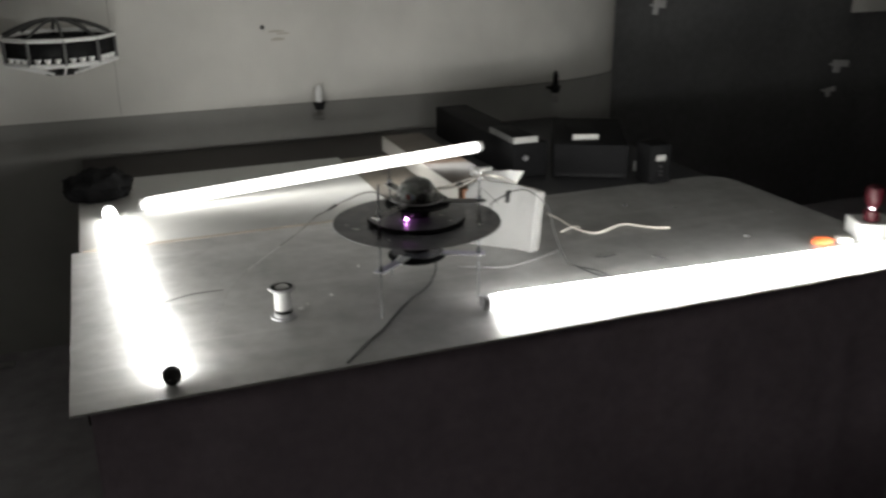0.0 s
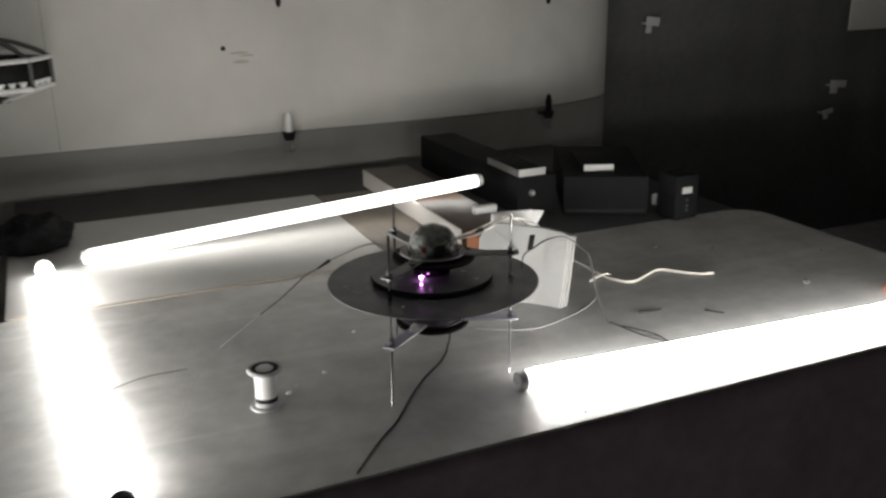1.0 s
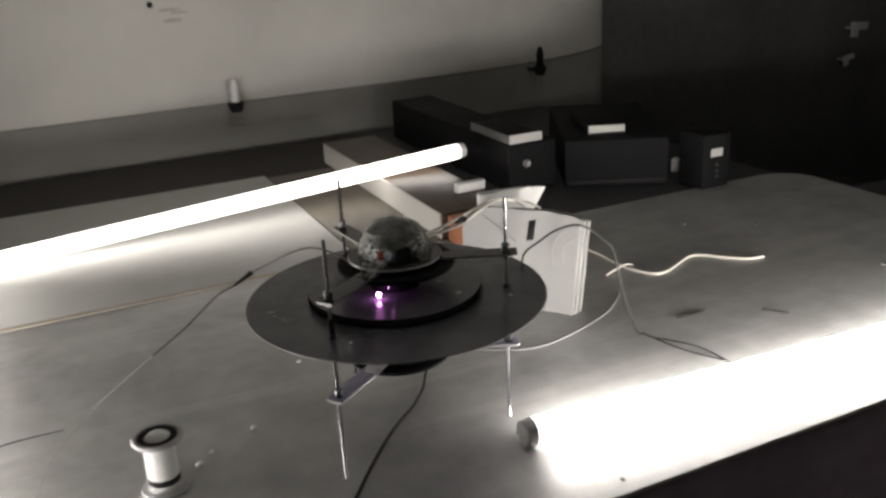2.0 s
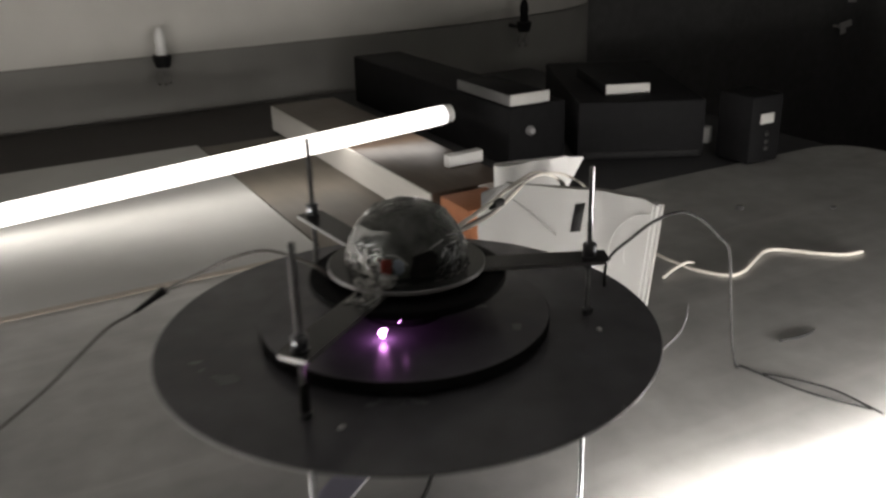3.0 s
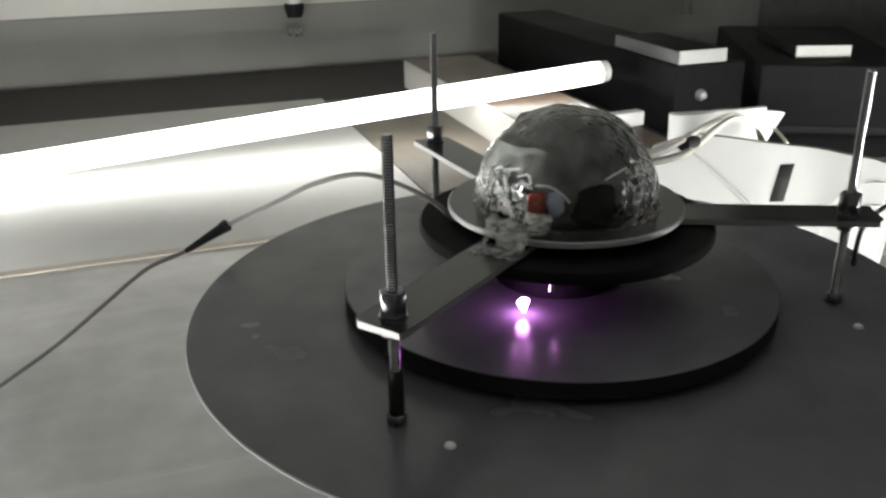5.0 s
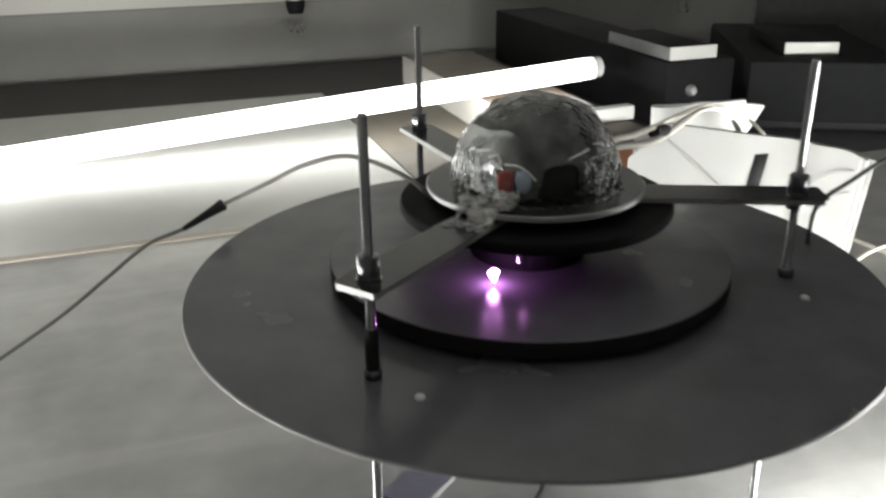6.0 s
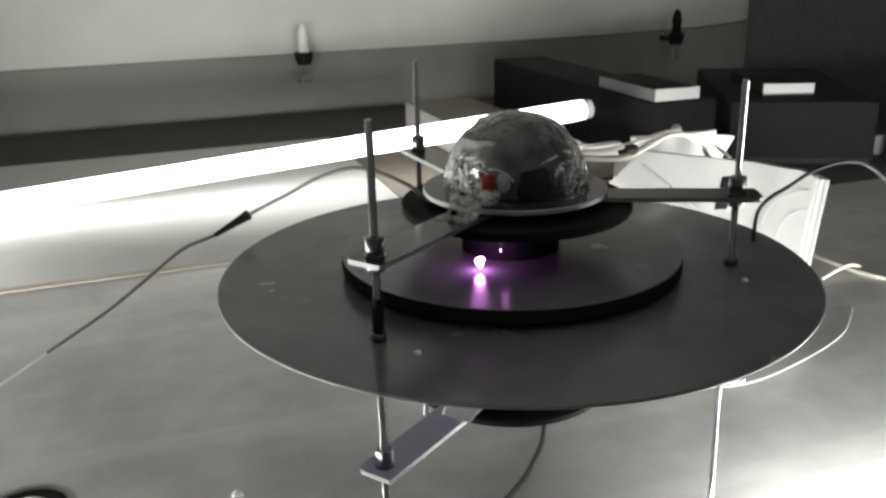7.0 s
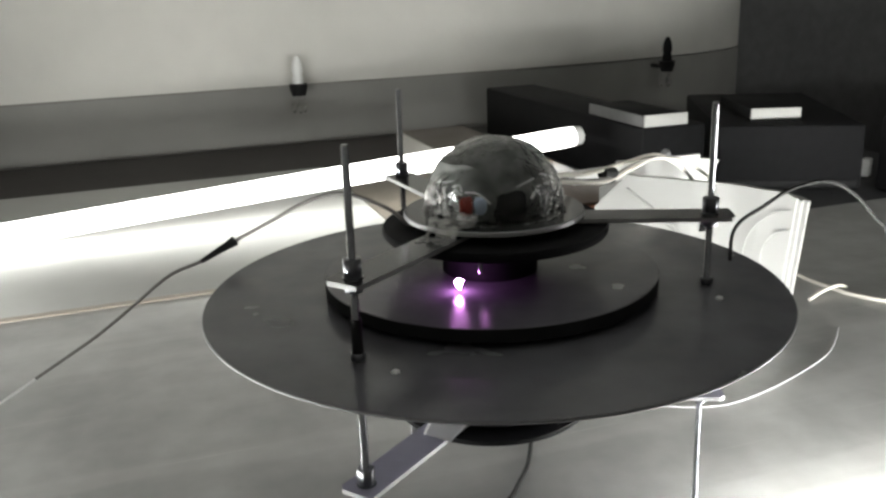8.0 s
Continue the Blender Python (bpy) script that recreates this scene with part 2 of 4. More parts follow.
def add_box(bm, x0, x1, y0, y1, z0, z1, bevel=0.0, index=0, segments=2):
    vs = [bm.verts.new((x, y, z)) for x in (x0, x1) for y in (y0, y1) for z in (z0, z1)]
    fs = [bm.faces.new([vs[i] for i in q]) for q in
          ((0, 1, 3, 2), (4, 6, 7, 5), (0, 4, 5, 1), (2, 3, 7, 6), (0, 2, 6, 4), (1, 5, 7, 3))]
    for f in fs:
        f.material_index = index
    if bevel:
        edges = list({e for f in fs for e in f.edges})
        bmesh.ops.bevel(bm, geom=edges, offset=bevel, segments=segments, affect="EDGES", profile=0.5)
    return bm


def box(x0, x1, y0, y1, z0, z1, bevel=0.0):
    return add_box(bmesh.new(), x0, x1, y0, y1, z0, z1, bevel)


def add_lathe(bm, profile, n=48, cx=0.0, cy=0.0, index=0):
    """Turns a profile of (radius, z) about the upright axis at (cx, cy)."""
    rings = []
    for r, z in profile:
        if r <= 1e-6:
            rings.append([bm.verts.new((cx, cy, z))])
        else:
            rings.append([bm.verts.new((cx + r * math.cos(2 * math.pi * k / n), cy + r * math.sin(2 * math.pi * k / n), z)) for k in range(n)])
    for a, b in zip(rings, rings[1:]):
        for k in range(n):
            q = [a[k % len(a)], a[(k + 1) % len(a)], b[(k + 1) % len(b)], b[k % len(b)]]
            q = list(dict.fromkeys(q))
            if len(q) > 2:
                try:
                    bm.faces.new(q).material_index = index
                except ValueError:
                    pass
    return bm


def lathe(profile, n=48):
    return add_lathe(bmesh.new(), profile, n)


def add_prism(bm, outline, z0, z1, index=0, side_index=None):
    low = [bm.verts.new((x, y, z0)) for x, y in outline]
    top = [bm.verts.new((x, y, z1)) for x, y in outline]
    bm.faces.new(low[::-1]).material_index = index
    bm.faces.new(top).material_index = index
    n = len(outline)
    for i in range(n):
        f = bm.faces.new([low[i], low[(i + 1) % n], top[(i + 1) % n], top[i]])
        f.material_index = index if side_index is None else side_index
    return bm


def smooth_line(points, steps=8):
    """A Catmull-Rom curve through the points."""
    ps = [Vector(p) for p in points]
    ps = [2 * ps[0] - ps[1], *ps, 2 * ps[-1] - ps[-2]]
    out = []
    for a, b, c, d in zip(ps, ps[1:], ps[2:], ps[3:]):
        for i in range(steps):
            t = i / steps
            out.append(0.5 * (2 * b + (c - a) * t + (2 * a - 5 * b + 4 * c - d) * t * t + (3 * b - a - 3 * c + d) * t ** 3))
    return out + [ps[-2]]


def add_sweep(bm, line, radius, n=8, index=0):
    """A round cord along a line; radius may be a number or a function of 0..1."""
    line = [Vector(p) for p in line]
    rings = []
    side = None
    for i, p in enumerate(line):
        along = (line[min(i + 1, len(line) - 1)] - line[max(i - 1, 0)]).normalized()
        if side is None:
            side = along.orthogonal().normalized()
        side = (side - along * side.dot(along)).normalized()
        up = along.cross(side)
        r = radius(i / (len(line) - 1)) if callable(radius) else radius
        rings.append([bm.verts.new(p + r * (math.cos(2 * math.pi * k / n) * side + math.sin(2 * math.pi * k / n) * up)) for k in range(n)])
    for a, b in zip(rings, rings[1:]):
        for k in range(n):
            bm.faces.new([a[k], a[(k + 1) % n], b[(k + 1) % n], b[k]]).material_index = index
    bm.faces.new(rings[0][::-1]).material_index = index
    bm.faces.new(rings[-1]).material_index = index
    return bm


def sweep(points, radius, n=8, steps=8):
    return add_sweep(bmesh.new(), smooth_line(points, steps), radius, n)


# ---- the bench's own axes: u along its front edge, v towards the wall, z up from the sheet ----
BENCH = pose(-0.633, 1.116, 0, 0, 0, 22.65)


def at(u, v, z=0.0, rx=0, ry=0, rz=0):
    return BENCH @ pose(u, v, z, rx, ry, rz)


FLOOR = -0.80

# ---- room ----
def build_room():
    solid("floor", box(-4.5, 5.5, -4.0, 2.75, FLOOR - 0.1, FLOOR), M_FLOOR, at(0, 0), "dark worn floor under the bench", "floor", kind="structure")
    # back wall in plaster slabs, its free end rounded off towards a made-up recess
    def slab(u0, u1, v0, z0, z1, rounded):
        if not rounded:
            return add_box(bmesh.new(), u0, u1, v0, 2.40, z0, z1)
        # this curve is made up: it turns the wall's end out of the light
        along, deep = 1.0, 0.35
        out = [(u0, 2.50), (u0, v0), (u1 - along, v0)] + [(u1 - along + along * math.sin(a), v0 + deep - deep * math.cos(a)) for a in np.linspace(0.03, math.pi / 2, 40)] + [(u1, 2.50)]
        return add_prism(bmesh.new(), [(float(a), float(b)) for a, b in out], z0, z1)
    solid("wall_north", slab(0.2008, 2.64, 2.14, 0.142, 2.2, True), M_WALL, at(0, 0), "pale grey stained plaster wall, its end curved to fall dark", "wall", kind="structure")
    solid("wall_north_lower", slab(-4.5, 2.64, 2.137, FLOOR, 0.138, True), M_LOWWALL, at(0, 0), "lower grey plaster wall under a thin joint", "wall", kind="structure")
    solid("wall_north_west", slab(-4.5, 0.1992, 2.14, 0.142, 2.2, False), M_WALL, at(0, 0), "pale grey plaster wall beyond a vertical joint", "wall", kind="structure")
    bm = add_box(bmesh.new(), -4.5, 1.64, 2.141, 2.38, 0.138, 0.142)
    add_box(bm, 0.1992, 0.2008, 2.141, 2.38, 0.142, 2.2)
    solid("wall_joint", bm, M_GROOVE, at(0, 0), "dark joints in the plaster", "trim", kind="structure")
    # black cloth hung across the recess, in uneven folds
    bm = bmesh.new()
    cols = []
    n = 130
    for i in range(n + 1):
        u = 2.50 + 2.84 * i / n
        fold = 0.004 * math.sin(u * 9) + 0.002 * math.sin(u * 23 + 1.0)
        cols.append([bm.verts.new((u, 2.52 + d + fold * (1.25 - 0.25 * z), z)) for z, d in ((FLOOR, 0.0), (0.3, 0.0), (1.2, 0.01), (2.2, 0.02))])
    for a, b in zip(cols, cols[1:]):
        for k in range(3):
            bm.faces.new([a[k], b[k], b[k + 1], a[k + 1]])
    curtain = solid("wall_recess_hanging", bm, M_DARKWALL, at(0, 0), "black cloth hung across the recess in folds", "curtain", kind="structure")
    curtain.modifiers.new("thick", "SOLIDIFY").thickness = 0.01
    solid("wall_east", box(5.35, 5.5, -4.0, 2.75, FLOOR, 2.2), M_DARKWALL, at(0, 0), "dark side wall", "wall", kind="structure")
    solid("wall_recess", box(2.45, 5.35, 2.6, 2.75, FLOOR, 2.2), M_DARKWALL, at(0, 0), "dark back of the made-up recess", "wall", kind="structure")
    # unseen walls and ceiling, added pale to throw the tubes' light back
    solid("wall_west", box(-4.5, -4.35, -4.0, 2.13, FLOOR, 2.2), M_WALL, at(0, 0), "unseen side wall, pale to bounce light", "wall", kind="structure")
    solid("wall_south", box(-4.35, 5.35, -4.0, -3.85, FLOOR, 2.2), M_WALL, at(0, 0), "unseen wall behind, pale to bounce light", "wall", kind="structure")
    solid("ceiling", box(-4.5, 5.5, -4.0, 2.75, 2.2, 2.3), M_CEIL, at(0, 0), "unseen ceiling, pale to bounce light", "ceiling", kind="structure")


# ---- bench ----
def build_bench():
    bench = thing("workbench", at(0, 0), "wide dark workbench topped with loose metal sheets", "workbench")
    # stretched beyond the sheets to block light and fill the dark band there
    part("worktop", box(0.03, 2.14, 0.03, 2.10, -0.045, -0.0085, 0.003), M_SLAB, bench, "dark chipboard worktop")
    bm = bmesh.new()
    cols = []
    for i in range(161):
        u = 0.035 + 2.10 * i / 160
        f = 0.010 * math.sin(u * 17) + 0.007 * math.sin(u * 41 + 2)
        cols.append([bm.verts.new((u, 0.022 - 0.004 * k + f * min(1.0, k / 3), z)) for k, z in enumerate((-0.012, -0.06, -0.2, -0.45, FLOOR + 0.03))])
    for a, b in zip(cols, cols[1:]):
        for k in range(4):
            bm.faces.new([a[k], b[k], b[k + 1], a[k + 1]])
    part("skirt", bm, M_SKIRT, bench, "purple-black cloth hung along the front").modifiers.new("thick", "SOLIDIFY").thickness = 0.004
    for u in (0.12, 2.0):
        for v in (0.12, 1.98):
            part("leg", box(u, u + 0.06, v, v + 0.06, FLOOR, -0.046, 0.004), M_LEG, bench)
    # front sheet, its far right corner rounded and its edge turned
    r = 0.10
    outline = [(0, 0), (2.17, 0)]
    outline += [(2.17 - r + r * math.cos(a), 0.935 - r + r * math.sin(a)) for a in np.linspace(0, math.pi / 2, 9)]
    outline += [(0, 0.935)]
    bm = add_prism(bmesh.new(), [(float(x), float(y)) for x, y in outline], -0.006, 0.0)
    bmesh.ops.bevel(bm, geom=list(bm.edges), offset=0.0008, segments=1, affect="EDGES")
    solid("metal_sheet", bm, M_ZINC, at(0, 0), "scratched grey galvanised metal sheet on the bench", "metal sheet", "sheets on the bench")
    bm = box(0.02, 0.965, 0.941, 1.705, -0.006, 0.001, 0.0008)
    solid("metal_sheet", bm, M_ZINC_BACK, at(0, 0), "smooth pale metal sheet behind the grey one", "metal sheet", "sheets on the bench")
    solid("rubber_mat", box(1.36, 2.12, 0.941, 2.06, -0.007, -0.002, 0.0008), M_MAT, at(0, 0), "dark rubber mat under the black case", "mat")
    solid("seam_tape", box(0.03, 0.962, 0.9315, 0.9465, 0.0002, 0.0018), M_TAPE, at(0, 0), "tan tape along the seam of two metal sheets", "tape")
    bm = box(0.97, 1.355, 0.941, 1.69, -0.007, -0.002, 0.0008)
    solid("hardboard_panel", bm, M_BOARD, at(0, 0), "brownish worn hardboard panel beside the pale sheet", "board")


# ---- fluorescent tubes ----
def build_tube(a, b, mat, caps, label):
    """A tube from a to b (bench coordinates of its ends' middles)."""
    a, b = Vector(a), Vector(b)
    length, rad = (b - a).length, 0.019
    turn = (b - a).to_track_quat("Z", "Y").to_matrix().to_4x4()
    tube = thing("fluorescent_tube", BENCH @ Matrix.Translation(a) @ turn, label, "fluorescent tube", "tubes on the bench")
    dark = 0.040
    part("glass_tube", lathe([(rad, dark), (rad, length - dark)], 32), mat, tube, "glowing white glass tube")
    for flip in (False, True):
        prof = [(rad * 0.86, 0.014), (rad * 0.95, 0.018), (rad, 0.024), (rad, dark)]
        part("tube_end", lathe([(r, length - z if flip else z) for r, z in prof], 32), M_TUBE_COLD, tube, "dimmer milky end of the tube")
    for flip, cm in zip((False, True), caps):
        pr = [(0, 0.0), (rad * 0.86, 0.0), (rad * 0.95, 0.002), (rad * 0.95, 0.010), (rad * 1.02, 0.012), (rad * 1.02, 0.016), (rad * 0.9, 0.018)]
        bm = lathe([(r, length - z if flip else z) for r, z in pr], 32)
        cap = part("end_cap", bm, cm, tube, "metal end cap")
        for x in (-0.0063, 0.0063):
            z0, z1 = (length, length + 0.007) if flip else (-0.007, 0.0)
            bm = add_lathe(bmesh.new(), [(0, z0), (0.0012, z0), (0.0012, z1), (0, z1)], 8, x, 0)
            part("pin", bm, M_CHROME, cap)
    return tube


def build_tubes():
    build_tube((0.192, 0.045, 0.0195), (0.108, 1.262, 0.0205), M_TUBE_END, (M_CAPDARK, M_CAP), "lit fluorescent tube along the bench's end, blinding white")
    build_tube((0.898, 0.149, 0.0195), (2.085, 0.076, 0.0195), M_TUBE, (M_CAP, M_CAP), "lit fluorescent tube along the bench's front edge, blinding white")
    build_tube((0.205, 1.278, 0.0205), (1.390, 1.278, 0.100), M_TUBE_DIM, (M_BULB, M_BULB), "softly lit fluorescent tube propped on the plank")


# ---- the disc device ----
CENTRE = (-0.016, 1.685)
RODS = ((-0.091, 1.558), (-0.089, 1.821), (0.132, 1.681))


def disc(r0, r1, z0, z1, name, parent, label="", n=128, lip=0.0006, edge=M_DISC_EDGE, face=M_BLACK):
    """A black disc with pale cut edges; r0 is its hole."""
    bm = bmesh.new()
    add_lathe(bm, [(r0, z1), (r1 - lip, z1)], n, index=0)
    add_lathe(bm, [(r1 - lip, z1), (r1, z1 - lip), (r1, z0 + lip), (r1 - lip, z0)], n, index=1)
    add_lathe(bm, [(r1 - lip, z0), (r0, z0)], n, index=0)
    if r0 > 0:
        add_lathe(bm, [(r0, z0), (r0, z1)], n, index=1)
    bmesh.ops.remove_doubles(bm, verts=bm.verts, dist=1e-6)
    return part(name, bm, [face, edge], parent, label)


def hex_nut(x, y, z0, h, af):
    bm = bmesh.new()
    ang = random.uniform(0, 1)
    add_prism(bm, [(x + af / math.sqrt(3) * math.cos(ang + k * math.pi / 3), y + af / math.sqrt(3) * math.sin(ang + k * math.pi / 3)) for k in range(6)], z0, z0 + h)
    bmesh.ops.bevel(bm, geom=list(bm.edges), offset=0.0005, segments=1, affect="EDGES")
    return bm


def threaded_rod(x, y, z0, z1, rad, pitch):
    """A rod with its thread cut as rings."""
    prof = [(0, z0), (rad * 0.8, z0)]
    z = z0
    while z < z1 - pitch:
        prof += [(rad, z + pitch * 0.35), (rad * 0.88, z + pitch * 0.85)]
        z += pitch
    prof += [(rad * 0.8, z1), (0, z1)]
    return add_lathe(bmesh.new(), prof, 12, x, y)


def build_device():
    cx, cy = CENTRE
    dev = thing("disc_levitation_device", pose(cx, cy, 0), "black stepped disc device with clear dome on three threaded rods", "experimental device")
    big = disc(0.004, 0.1977, 0.1950, 0.197, "large_disc", dev, "thin black disc with a pale cut edge")
    big.location = (0.0023, -0.004, 0)
    part("middle_disc", lathe([(0.004, 0.210), (0.1142, 0.210), (0.1146, 0.2095)], 128), M_BLACK, dev, "smaller glossy black disc")
    # black cut edge, with the shadow band below it put into the same rim
    part("disc_rim", lathe([(0.1146, 0.2095), (0.1146, 0.2015), (0.113, 0.2005), (0.09, 0.2005)], 128), M_MATT, dev, "matt black rim of the smaller disc, its shadow included")
    part("spacer", lathe([(0, 0.197), (0.09, 0.197), (0.09, 0.206), (0, 0.206)], 64), M_MATT, dev)
    part("upper_collar", lathe([(0, 0.2425), (0.03, 0.2425), (0.03, 0.2485), (0, 0.2485)], 48), M_MATT, dev)
    part("hub", lathe([(0, 0.210), (0.033, 0.210), (0.033, 0.216), (0.031, 0.2345), (0, 0.2345)], 48), M_CASE, dev, "black hub")
    part("upper_ring", lathe([(0, 0.2335), (0.070, 0.2350), (0.0765, 0.2365), (0.0775, 0.2380), (0.0775, 0.2410), (0.0765, 0.2425), (0, 0.2425)], 96), M_CASE, dev, "matt black ring magnet").location = (0.0035, 0.002, 0)
    top = disc(0.0, 0.0615, 0.2485, 0.2520, "top_disc", dev, "small black disc with a pale edge", edge=M_EDGE, face=M_ARM)
    top.location = (0.003, 0.001, 0)
    # lower group
    part("lower_hub", lathe([(0, 0.1235), (0.03, 0.1235), (0.03, 0.195), (0, 0.195)], 48), M_MATT, dev)
    disc(0.0, 0.062, 0.1185, 0.1235, "lower_disc", dev, "small black disc", edge=M_MATT)
    part("lower_ring", lathe([(0, 0.107), (0.066, 0.107), (0.069, 0.1085), (0.069, 0.112), (0.067, 0.113), (0, 0.113)], 96), M_CASE, dev, "matt black ring magnet")
    part("lower_collar", lathe([(0.045, 0.102), (0.05, 0.101), (0.055, 0.102), (0.056, 0.107), (0.044, 0.107)], 64), M_CASE, dev, "black collar")
    part("magnet_core", lathe([(0, 0.1025), (0.044, 0.1025), (0.044, 0.107), (0, 0.107)], 48), M_MATT, dev)
    # rods with their arms and nuts
    for x, y in RODS:
        x, y = x - cx, y - cy
        ang = math.atan2(y, x)
        part("threaded_rod", threaded_rod(x, y, 0.0, 0.321 if y < 0.1 else 0.3185, 0.0024, 0.0012), M_ROD, dev, "zinc-plated threaded rod")
        for z0, z1, name in ((0.2438, 0.2468, "upper_arm"), (0.1135, 0.1165, "lower_arm")):
            w = 0.0122
            end = 0.159 if y < -0.05 else 0.163
            outline = [(0.02, -w), (end - 0.003, -w), (end, -w + 0.003), (end, w - 0.001), (end - 0.001, w), (0.02, w)]
            co, si = math.cos(ang), math.sin(ang)
            outline = [(co * a - si * b, si * a + co * b) for a, b in outline]
            bm = add_prism(bmesh.new(), outline, z0, z1, 0, 1)
            arm = part(name, bm, [M_ARM, M_ARM_EDGE] if name == "upper_arm" else [M_ALU_VIOLET, M_EDGE], dev, "flat polished arm with pale edges")
            for zz, hh in ((z1 + 0.0006, 0.0105), (z0 - 0.0056, 0.0055)):
                part("nut", hex_nut(x, y, zz, hh, 0.0098), M_NUT, arm, "steel nut")
            part("washer", add_lathe(bmesh.new(), [(0.0026, z1), (0.0060, z1), (0.0060, z1 + 0.0006), (0.0026, z1 + 0.0006)], 24, x, y), M_ROD, arm)
        part("nut", hex_nut(x, y, 0.1971, 0.0045, 0.008), M_NUT, dev, "blackened nut")
        if x < 0 and y < 0:
            part("sleeve", add_lathe(bmesh.new(), [(0.0025, 0.2017), (0.0033, 0.2017), (0.0033, 0.2215), (0.0030, 0.2225), (0.0025, 0.2225)], 16, x, y), M_CABLE_BLACK, dev, "black sleeve on the rod")
    # two small rivets in the large disc
    for x, y in ((-0.068, 1.541), (0.1335, 1.650)):
        part("rivet", add_lathe(bmesh.new(), [(0.0025, 0.197), (0.0022, 0.1980), (0.0013, 0.1986), (0, 0.1988)], 16, x - cx, y - cy), M_GLINT, dev, "small rivet with its glint painted white")
    # dome of clear crumpled plastic, standing on the arms
    dx, dy, zb = 0.0035, -0.001, 0.2522
    bm = bmesh.new()
    add_lathe(bm, [(0.0485, zb), (0.0478, zb + 0.001)] + [(0.0470 * math.cos(a) + 0.0005, zb + 0.002 + 0.0482 * math.sin(a)) for a in np.linspace(0, math.pi / 2 - 0.001, 60)], 160, dx, dy)
    for v in bm.verts:
        out = Vector((v.co.x - dx, v.co.y - dy, 0))
        ang = math.atan2(out.y, out.x)
        front = max(0.0, math.cos(ang + 2.25)) ** 2 + 0.8 * max(0.0, math.cos(ang + 0.75)) ** 6
        low = max(0.0, 1 - (v.co.z - zb) / 0.030) * front
        d = noise.noise(v.co * 38) * 0.0012 + noise.noise(v.co * 95) * 0.0013 + noise.noise(v.co * 210) * 0.0007 + (noise.noise(v.co * 130) * 0.0032 + noise.noise(v.co * 260) * 0.0018) * low
        if out.length > 0.001:
            v.co += out.normalized() * d
        v.co.z += noise.noise(v.co * 60 + Vector((3, 1, 2))) * (0.0010 if v.co.z > zb + 0.004 else 0.0)
    dome = part("dome", bm, M_GLASS, dev, "clear crumpled plastic dome")
    mod = dome.modifiers.new("thick", "SOLIDIFY")
    mod.thickness = 0.0010
    # what stands under the dome
    bm = lathe([(0, zb), (0.036, zb), (0.0385, zb + 0.010), (0.0385, zb + 0.022), (0.034, zb + 0.033), (0.024, zb + 0.0415), (0.010, zb + 0.046), (0, zb + 0.0465)], 80)
    for v in bm.verts:
        if v.co.z > zb + 0.001:
            v.co *= 1 + 0.03 * noise.noise(v.co * 55)
            v.co.z = max(v.co.z, zb)
    part("core", bm, M_CORE, dev, "dark crumpled body under the dome")
    # foil wads added inside the dome for the glints of its crumpled film
    for ang0, width, top in ((-2.45, 0.42, 0.022), (-0.60, 0.28, 0.020)):
        bm = bmesh.new()
        grid = []
        for i in range(26):
            row = []
            for k in range(18):
                ang = ang0 + (i / 25 - 0.5) * 2 * width
                h = k / 17
                edge = min(1.0, 4 * min(i / 25, 1 - i / 25))
                z = zb + 0.0015 + (top * (0.6 + 0.4 * edge)) * h
                rr = 0.0432 - 0.0045 * h * h
                p = Vector((dx + rr * math.cos(ang), dy + rr * math.sin(ang), z))
                rr += 0.0030 * noise.noise(p * 150) + 0.0020 * noise.noise(p * 330)
                rr = min(rr, 0.0458 - 0.006 * h * h)
                row.append(bm.verts.new((dx + rr * math.cos(ang), dy + rr * math.sin(ang), z + 0.0015 * noise.noise(p * 200))))
            grid.append(row)
        for a, b in zip(grid, grid[1:]):
            for k in range(17):
                if noise.noise(a[k].co * 120 + Vector((5, 2, 1))) > (-0.12 if ang0 < -1 else 0.02):
                    bm.faces.new([a[k], b[k], b[k + 1], a[k + 1]])
        bmesh.ops.delete(bm, geom=[v for v in bm.verts if not v.link_faces], context="VERTS")
        part("foil_wad", bm, M_FOIL, dev, "crinkled foil added for the glints of the dome's film").modifiers.new("thick", "SOLIDIFY").thickness = 0.0003
    # the dome's highlights, put in as white strands: (bearing, height in mm) from end to end
    highlights = (((-166, 17.8), (-152, 23.4), (-139, 24.5), (-131, 26.1)), ((-150, 17.2), (-144, 13.5), (-137, 14.0), (-143, 21.4)),
             ((-131, 22.5), (-123, 23.9), (-120, 20.4)), ((-116, 20.1), (-107, 20.3), (-99, 17.7), (-93, 13.5)),
             ((172, 21.9), (175, 14.1), (178, 7.2), (180, 1.3)), ((-69, 23.0), (-48, 26.5)), ((-56, 15.0), (-50, 19.8)),
             ((-39, 28.1), (-19, 23.9)), ((-38, 22.2), (-28, 20.9)), ((-41, 9.1), (-37, 15.1), (-26, 16.8)))
    for highlight in highlights:
        pts = []
        for deg, h in highlight:
            rr = 0.0445 * math.sqrt(1 - ((h - 2) / 48.0) ** 2)
            pts.append((dx + rr * math.cos(radians(deg)), dy + rr * math.sin(radians(deg)), zb + h / 1000))
        part("wire", add_sweep(bmesh.new(), smooth_line(pts, 6), 0.0007, 6), M_HIGHLIGHT, dev, "white strand put in for a highlight on the dome")
    part("terminal", add_box(bmesh.new(), -0.0185, -0.0098, -0.0418, -0.036, zb + 0.005, zb + 0.017, 0.0025), M_RED, dev, "red terminal")
    part("terminal", add_box(bmesh.new(), -0.0094, -0.0008, -0.0438, -0.038, zb + 0.006, zb + 0.0175, 0.0036), M_BLUE, dev, "pale blue terminal")
